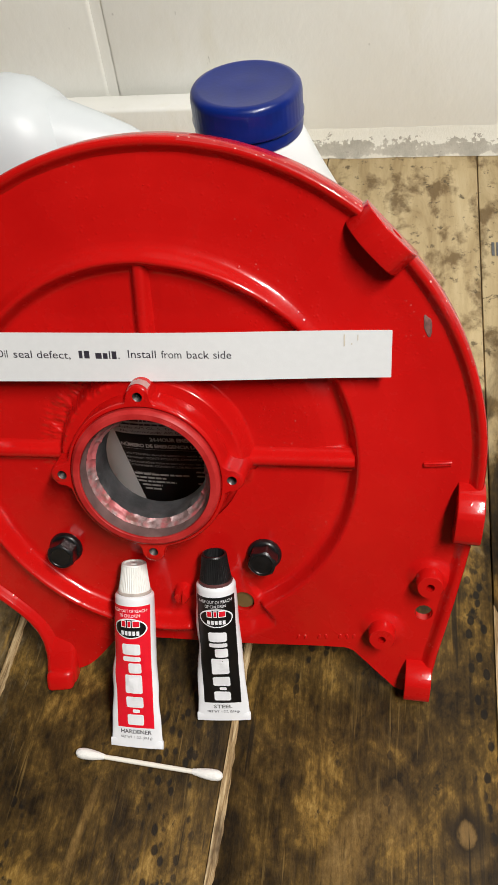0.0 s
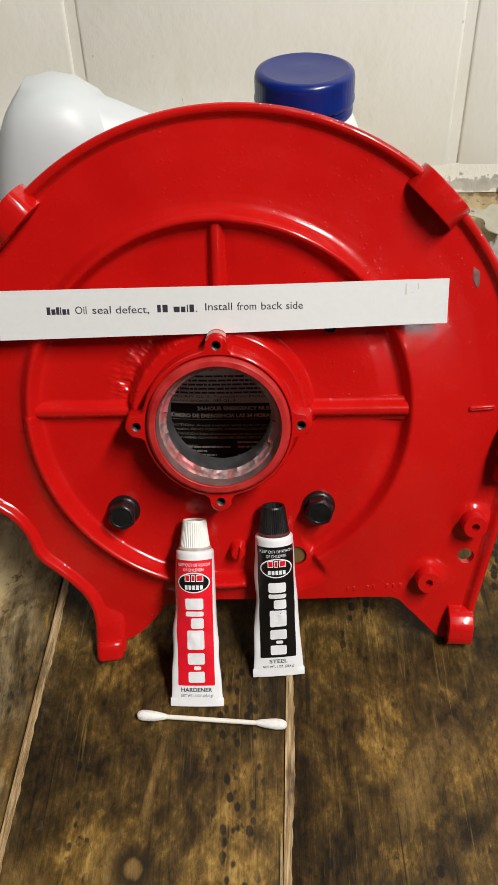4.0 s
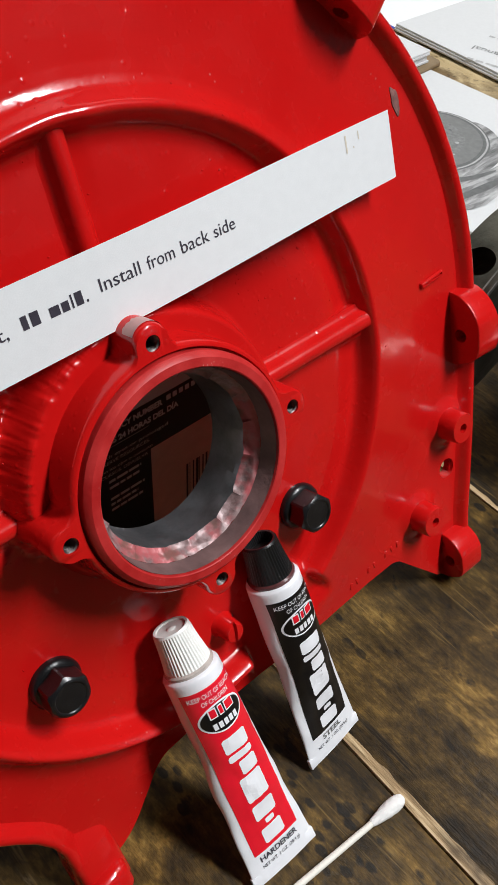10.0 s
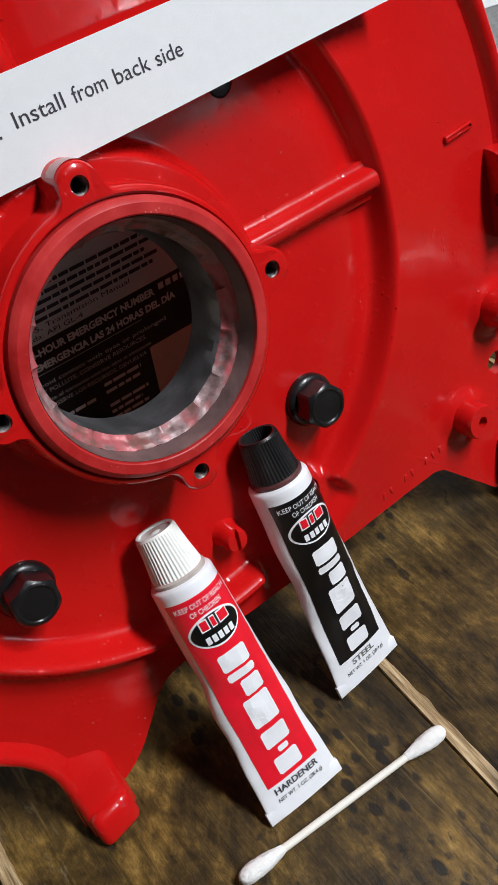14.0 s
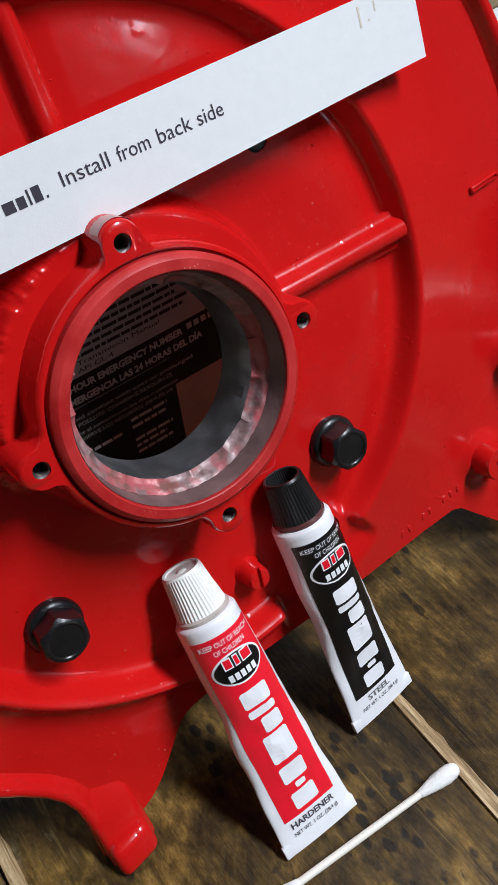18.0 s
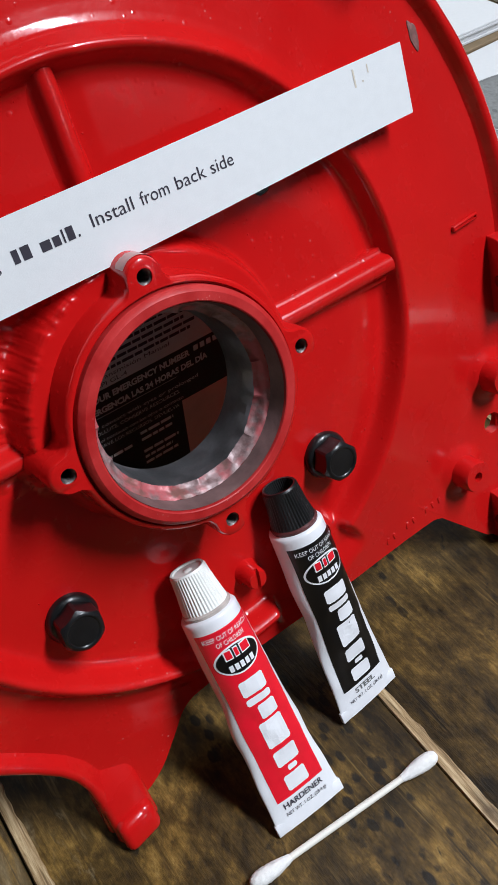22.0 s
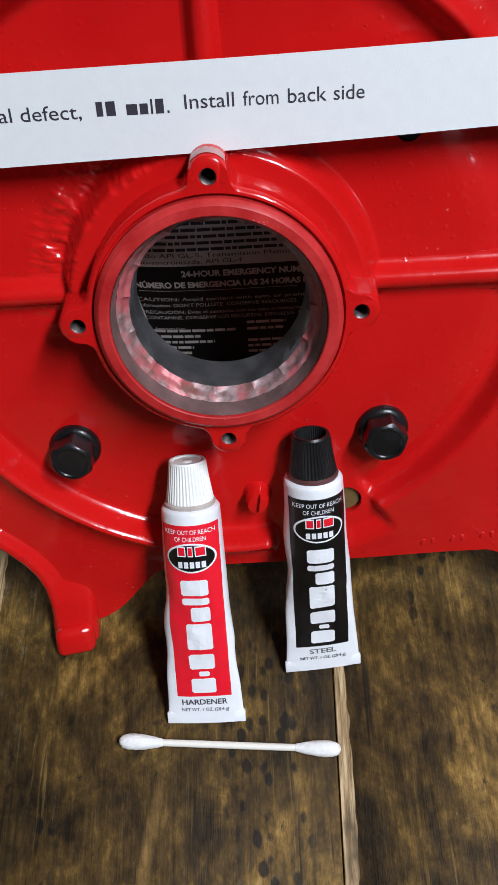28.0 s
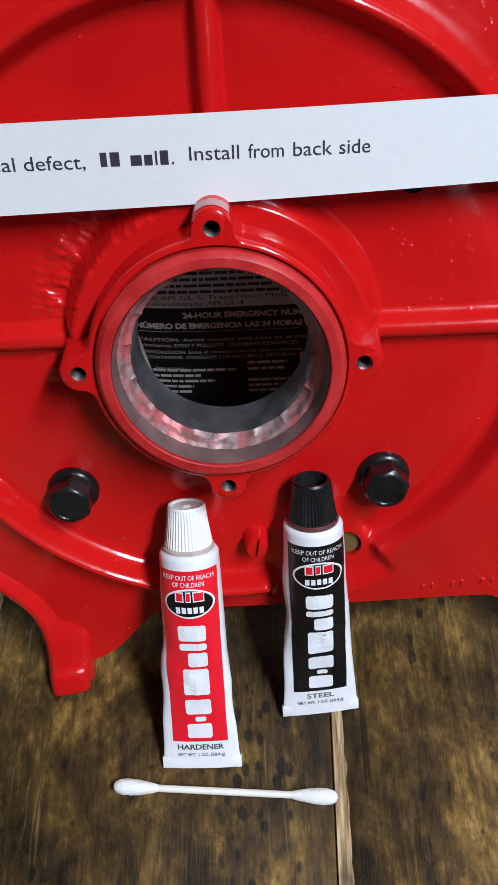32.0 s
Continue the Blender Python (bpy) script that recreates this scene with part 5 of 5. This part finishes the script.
def dented(sections, seed):
    """Rings along the jug, each (x, top, low, half depth, squareness), softly dented."""
    out = []
    for x, top, low, hd, p in sections:
        mid, hh = (top + low) / 2, (top - low) / 2
        loop = []
        for y, z, _ in ring_of(hd, hh, 0, p, 64):
            k = 0.0030 * noise.noise((x * 26 + seed, y * 26, z * 22)) + 0.0060 * abs(noise.noise((x * 40 + 7, y * 30 + seed, z * 34)))
            loop.append((x, y * (1 + 6 * k), max(0.0, mid + z * (1 - 3 * k))))
        out.append(loop)
    return out


part("jug_body", rings(dented(((-0.134, 0.116, 0.0, 0.024, 2.6), (-0.132, 0.155, 0.0, 0.032, 2.8), (-0.127, 0.184, 0.0, 0.036, 2.9), (-0.121, 0.202, 0.0, 0.038, 3.0), (-0.115, 0.215, 0.0, 0.039, 3.0), (-0.106, 0.2255, 0.0, 0.039, 3.2), (-0.092, 0.2285, 0.0, 0.038, 3.2), (-0.079, 0.2265, 0.0, 0.038, 3.0), (-0.068, 0.2195, 0.0, 0.036, 2.9), (-0.059, 0.2100, 0.0, 0.031, 2.8), (-0.051, 0.1950, 0.0, 0.024, 2.6)), 0.0)), JUG, jug, angle=38)
part("jug_spout", rings(dented(((-0.072, 0.2205, 0.140, 0.026, 2.0), (-0.058, 0.2145, 0.155, 0.023, 2.0), (-0.044, 0.2085, 0.165, 0.018, 2.0), (-0.030, 0.2020, 0.172, 0.013, 2.0), (-0.018, 0.1940, 0.176, 0.008, 2.0)), 3.0)), JUG, jug, "creased white spout", angle=30)

# crankshaft --------------------------------------------------------------------------------
AX, AZ = 0.2360, 0.0440
crank = thing("crankshaft", pose(AX, 0.032, AZ), "oily dark steel crankshaft lying on the bench", "crankshaft")
upright = Matrix.Rotation(radians(90), 4, "X")
fan = [(0.0720 * math.cos(radians(q)) + 0.007, 0.0720 * math.sin(radians(q)) - 0.0235) for q in range(72, 166, 3)]
web_pts = fan + soften([(-0.0600, -0.0180), (-0.0390, -0.0430), (-0.0210, -0.0380), (0.0000, -0.0250), (0.0260, -0.0180), (0.0540, -0.0140), (0.0640, 0.0060), (0.0500, 0.0260), (0.0300, 0.0400)], 2)
for y0, dx in ((0.0, 0.0), (-0.056, 0.010)):
    web = part("web", moved(prism(web_pts, 0.0, 0.025, 0.0016, 2), pose(dx, y0 + 0.025, 0) @ upright), STEEL_DARK, crank, "dark cast counterweight web", angle=30)
    q = radians(124)
    place = pose(0.0720 * math.cos(q) + 0.007 + dx, y0 + 0.0125, 0.0720 * math.sin(q) - 0.0235, 0, 90 - 124, 0)
    carved(web, [moved(turned([(0.0070, -0.016), (0.0070, 0.02)], 32), place)])
    rows = [[(dx + 0.007 + (x - 0.007) * k, y0 + dy, -0.0235 + (z + 0.0235) * k) for k, dy in ((1.0015, 0.0032), (0.994, -0.0003), (0.968, -0.0004))] for x, z in fan]
    part("rubbed_edge", rings(rows, False, False, False), STEEL_EDGE, crank, "bright rubbed web edge")
part("crankpin", moved(turned([(0.0185, 0.0), (0.0185, 0.034)], 40), pose(0.040, 0.002, 0.008) @ upright), STEEL_GROUND, crank, "ground steel crankpin")
part("main_journal", moved(turned([(0.0215, 0.0), (0.0212, -0.010), (0.0165, -0.013), (0.0163, -0.040), (0.0145, -0.042), (0.0143, -0.088), (0.0120, -0.090)], 44), pose(-0.002, 0.024, 0.004) @ upright), STEEL_GROUND, crank, "ground grey main journal")
part("shaft_end", moved(turned([(0.0120, 0.0), (0.0150, -0.001), (0.0150, -0.012), (0.0135, -0.014), (0.0060, -0.014), (0.0055, -0.009)], 40), pose(-0.002, 0.113, 0.004) @ upright), STEEL_DARK, crank, "dark stepped shaft end")
part("power_end", moved(turned([(0.0190, 0.0), (0.0190, 0.050), (0.0150, 0.052), (0.0150, 0.110)], 40), pose(-0.002, -0.056, 0.004) @ upright), STEEL_GROUND, crank, "ground grey shaft")

# papers on the bench -----------------------------------------------------------------------------
sheet = thing("photo_print", pose(0.3880, 0.1610, 0.0008, 0, 0, 2.5), "white sheet with a grey printed engine photograph", "printed sheet")
part("sheet", box(-0.097, 0.097, -0.119, 0.119, 0, 0.00025), PRINT_PAPER, sheet, smooth=False)


def flat_shape(points, z, mat, name, parent, label=""):
    bm = bmesh.new()
    bm.faces.new([bm.verts.new((x, y, z)) for x, y in points])
    return part(name, bm, mat, parent, label, smooth=False)


def ellipse(cx, cy, rx, ry, turn_deg=0, n=36, a0=0, a1=360):
    c, s = math.cos(radians(turn_deg)), math.sin(radians(turn_deg))
    out = []
    for i in range(n):
        q = radians(a0 + (a1 - a0) * i / (n if a1 - a0 == 360 else n - 1))
        x, y = rx * math.cos(q), ry * math.sin(q)
        out.append((cx + c * x - s * y, cy + s * x + c * y))
    return out


def picture(z, mat, points, rounds=1):
    pts = soften(points + [points[0]], rounds)[:-1]
    return flat_shape(pts, 0.0003 + 0.00004 * z, mat, "printed_shape", sheet)


picture(1, PHOTO_MID, [(-0.086, 0.100), (-0.069, 0.108), (-0.032, 0.107), (-0.020, 0.099), (-0.018, 0.084), (-0.048, 0.086), (-0.069, 0.084), (-0.084, 0.088)])
picture(2, PHOTO_PALE, [(-0.080, 0.086), (-0.048, 0.084), (-0.018, 0.082), (-0.020, 0.030), (-0.056, 0.020), (-0.080, 0.020)])
picture(3, PHOTO_DARK, [(-0.080, 0.086), (-0.048, 0.085), (-0.022, 0.081), (-0.023, 0.073), (-0.049, 0.078), (-0.067, 0.072), (-0.070, 0.060), (-0.071, 0.019), (-0.079, 0.021), (-0.078, 0.065)])
picture(4, PHOTO_MID, [(-0.063, 0.071), (-0.024, 0.074), (-0.022, 0.054), (-0.026, 0.031), (-0.056, 0.031), (-0.066, 0.028), (-0.067, 0.054)])
COVER = [(0.012, 0.086), (0.036, 0.083), (0.050, 0.070), (0.054, 0.052), (0.049, 0.033), (0.036, 0.018), (0.018, 0.011), (-0.002, 0.010), (-0.022, 0.019), (-0.032, 0.036), (-0.031, 0.056), (-0.016, 0.077)]


def shrunk(points, k, dx=0.0, dy=0.0):
    """The outline drawn in towards the middle of the pictured cover."""
    return [(0.011 + (x - 0.011) * k + dx, 0.048 + (y - 0.048) * k + dy) for x, y in points]


# round cover with its bright side wall, dark edge, bead and mottled top
picture(5, PHOTO_STREAK, [(-0.036, 0.034), (-0.031, 0.018), (-0.016, 0.004), (0.002, -0.001), (0.024, 0.002), (0.043, 0.012), (0.056, 0.034), (0.053, 0.052), (0.012, 0.040)], 2)
picture(6, PHOTO_DARK, shrunk(COVER, 1.0), 2)
picture(7, PHOTO_PALE, shrunk(COVER, 0.975, 0.0, 0.0004), 2)
picture(8, PHOTO_DARK, shrunk(COVER, 0.955, -0.0003, 0.0010), 2)
picture(9, PHOTO_MID, shrunk(COVER, 0.90, -0.0004, 0.0016), 2)
picture(10, PHOTO_MOTTLE, shrunk(COVER, 0.72, -0.004, 0.0060), 2)
for cx, cy, rx, ry, mt in ((0.019, 0.036, 0.0016, 0.0013, PHOTO_PALE), (0.022, 0.064, 0.0014, 0.0011, PHOTO_PALE), (-0.010, 0.050, 0.0016, 0.0024, PHOTO_DARK), (0.030, 0.050, 0.0010, 0.0016, PHOTO_DARK), (0.004, 0.028, 0.0012, 0.0009, PHOTO_PALE)):
    flat_shape(ellipse(cx, cy, rx, ry, -25), 0.00074, mt, "printed_shape", sheet)
# slatted bracket beside the cover
picture(12, PHOTO_STREAK, [(0.041, 0.012), (0.053, 0.026), (0.066, 0.018), (0.070, 0.008), (0.066, 0.001), (0.050, 0.002)])
for k in range(4):
    x, y = 0.046 + 0.0045 * k, 0.0075 - 0.0006 * k
    flat_shape([(x, y), (x + 0.0016, y - 0.0004), (x + 0.0075, y + 0.0075), (x + 0.0060, y + 0.0080)], 0.00082, PHOTO_DARK, "printed_shape", sheet)
# the blurred machine under it
picture(14, PHOTO_STREAK, [(-0.074, 0.026), (-0.048, 0.029), (-0.030, 0.018), (-0.012, 0.004), (0.012, -0.002), (0.030, 0.001), (0.036, -0.004), (0.022, -0.010), (0.008, -0.011), (0.002, -0.017), (-0.014, -0.023), (-0.036, -0.024), (-0.056, -0.014), (-0.071, 0.006)])
picture(15, PHOTO_DARK, [(-0.070, 0.027), (-0.048, 0.028), (-0.030, 0.017), (-0.012, 0.003), (0.010, -0.003), (0.008, -0.005), (-0.014, -0.001), (-0.034, 0.010), (-0.056, 0.016)])
picture(16, PHOTO_DARK, [(-0.036, -0.006), (-0.012, -0.008), (0.004, -0.012), (-0.006, -0.016), (-0.030, -0.012), (-0.052, -0.009)])
picture(17, PHOTO_PALE, [(-0.050, 0.004), (-0.020, -0.001), (0.010, -0.006), (0.016, -0.008), (-0.010, -0.006), (-0.040, 0.000)])
picture(18, PHOTO_MID, [(0.018, -0.001), (0.028, 0.000), (0.031, -0.004), (0.024, -0.007), (0.016, -0.005)])

clip = thing("clipboard", pose(0, 0, 0), "brown board lying under the manual", "clipboard")
part("board", prism(soften([(0.236, 0.283), (0.490, 0.283), (0.497, 0.290), (0.497, 0.470), (0.236, 0.470), (0.236, 0.283)], 1)[:-1], 0.0, 0.0032, 0.0006, 1), BOARD_BROWN, clip)
manual = thing("service_manual", pose(0, 0, 0.0034), "thick white printed service manual on a brown board", "manual")
for i in range(5):
    rnd2 = random.Random(30 + i)
    j = rnd2.uniform(-0.0012, 0.0012)
    part("page_block", box(0.246 + j, 0.4835 + j, 0.2905 - j, 0.4745 + j, 0.0020 * i, 0.0020 * i + 0.0019, 0.0003, 1), PRINT_PAPER, manual, smooth=False)
MZ = 0.0101
for text, x0, y0, size, rot in (("SERVICE MANUAL", 0.3560, 0.3420, 0.0105, 105),):
    for one in split_words(letters(text, size, bold=0.0001), 0.3 * size):
        part("printed_word", moved(one, pose(x0, y0, MZ, 0, 0, rot)), PHOTO_MID, manual, smooth=False)
for k, x in enumerate((0.3390, 0.3300)):
    part("printed_line", moved(word_bars(0, 0.086 - 0.012 * k, 0, 0.0050, 60 + k, 0.005, 0.012), pose(x, 0.338, MZ, 0, 0, 105)), PHOTO_MID, manual, smooth=False)
for k, (x, y, w) in enumerate(((0.4000, 0.360, 0.050), (0.4075, 0.362, 0.040), (0.4130, 0.366, 0.036), (0.3700, 0.335, 0.060))):
    part("printed_line", moved(word_bars(0, w, 0, 0.0012, 70 + k, 0.003, 0.009), pose(x, y, MZ, 0, 0, 105)), PHOTO_FAINT, manual, smooth=False)
for x0, x1, y0, y1 in ((0.4280, 0.4286, 0.355, 0.410), (0.4440, 0.4446, 0.355, 0.410), (0.4280, 0.4446, 0.355, 0.3556), (0.4280, 0.4446, 0.4094, 0.410)):
    part("printed_frame", box(x0, x1, y0, y1, MZ - 0.0001, MZ + 0.0001), PHOTO_FAINT, manual, smooth=False)
part("printed_line", moved(word_bars(0, 0.036, 0, 0.0020, 90, 0.004, 0.010), pose(0.4375, 0.366, MZ, 0, 0, 90)), PHOTO_FAINT, manual, smooth=False)
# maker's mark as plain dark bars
for p in ([(0.2780, 0.388), (0.2800, 0.425), (0.2860, 0.425), (0.2840, 0.388)], [(0.2880, 0.407), (0.3030, 0.425), (0.3100, 0.425), (0.2930, 0.405)], [(0.2880, 0.405), (0.3020, 0.387), (0.3090, 0.387), (0.2930, 0.409)]):
    flat_shape(p, MZ + 0.0001, INK, "mark_bar", manual)

letter = thing("bordered_card", pose(0.510, 0.330, 0.001, 0, 0, -6), "white printed card with a blue border", "card")
part("card", box(0, 0.150, -0.006, 0.078, 0, 0.0006), PAPER, letter, smooth=False)
for x0, x1, y0, y1 in ((0.0, 0.150, 0.0735, 0.0780), (0.0, 0.003, -0.006, 0.0735)):
    part("border", box(x0, x1, y0, y1, 0.0006, 0.0008), BLUE_LINE, letter, smooth=False)
owner = thing("owners_manual", pose(0, 0, 0.0020), "white stapled owners manual with printed cover", "manual")
for i in range(3):
    part("page_block", moved(box(0, 0.20, -0.125, 0.125, 0.0018 * i, 0.0018 * i + 0.0017, 0.0003, 1), pose(0.5055 + 0.0008 * i, 0.225, 0, 0, 0, -2)), PRINT_PAPER, owner, smooth=False)
for one in split_words(letters("Owners Manual", 0.011), 0.0022):
    part("printed_word", moved(one, pose(0.5500, 0.215, 0.0055, 0, 0, 105)), PHOTO_MID, owner, smooth=False)
for k, (x, w) in enumerate(((0.566, 0.030), (0.580, 0.085), (0.594, 0.060), (0.528, 0.070))):
    part("printed_line", moved(word_bars(0, w, 0, 0.0030, 120 + k, 0.006, 0.016), pose(x, 0.205, 0.0055, 0, 0, 105)), PHOTO_PALE, owner, smooth=False)
box_lid = thing("cardboard_piece", pose(0, 0, 0), "flat brown cardboard piece against the wall", "cardboard")
part("sheet", moved(box(0, 0.30, 0, 0.062, 0, 0.003, 0.0005, 1), pose(0.507, 0.418, 0, 0, 0, -2)), CARD, box_lid)

# sheet-metal bracket over a bagged part
bagged = thing("bagged_part", pose(0.236, 0.345, 0.0), "dark part in a crumpled clear plastic bag", "bag")
bm = bmesh.new()
bmesh.ops.create_uvsphere(bm, u_segments=40, v_segments=20, radius=1)
for v in bm.verts:
    x, y, z = v.co
    k = 1 + 0.28 * noise.noise((x * 2.2, y * 2.2, z * 2.2)) + 0.14 * noise.noise((x * 6, y * 6, z * 6))
    v.co = (0.027 * x * k, 0.040 * y * k, max(0.0002, 0.007 + 0.008 * z * k))
part("bag", bm, BAG, bagged, angle=25)
bracket = thing("sheet_bracket", pose(0.2300, 0.3920, 0.0135, 4, -5, 0), "dull tan sheet-metal bracket with a slotted tab", "bracket")
hull = soften([(-0.0330, 0.0200), (-0.0300, 0.0290), (-0.0200, 0.0285), (-0.0130, 0.0230), (-0.0060, 0.0330), (0.0020, 0.0300), (0.0160, 0.0480), (0.0240, 0.0440), (0.0250, 0.0160), (0.0340, -0.0350), (0.0420, -0.0620), (0.0380, -0.0660), (0.0260, -0.0460), (0.0180, -0.0210), (-0.0060, -0.0170), (-0.0180, -0.0060), (-0.0150, 0.0080), (-0.0220, 0.0150), (-0.0330, 0.0200)], 1)[:-1]
ob = part("plate", prism(hull, 0.0, 0.0012, 0.0003, 1), ZINC, bracket, smooth=False)
ob.matrix_world = bracket.matrix_world
carved(ob, [moved(box(-0.0040, 0.0040, -0.0018, 0.0018, -0.01, 0.01, 0.0012, 3), pose(-0.0255, 0.0235, 0, 0, 0, -25))])

# printed bars on the bare plank
for i in range(8):
    part("stamped_bar", moved(bars([(0.0036 * i, 0.0036 * i + 0.0022)], 0, 0.017), pose(0.1800, 0.3340, 0.0006, 0, 0, -2)), PHOTO_DARK, bench, "dark printed bar stamped on bare wood", smooth=False)
tag = thing("paper_scrap", pose(0.2400, 0.1240, 0.0006, 0, 0, 20), "small white paper scrap by the crankshaft", "paper")
part("sheet", prism(soften([(-0.012, -0.018), (0.012, -0.018), (0.014, 0.016), (-0.010, 0.018), (-0.012, -0.018)], 2)[:-1], 0, 0.0003), PAPER, tag, smooth=False)
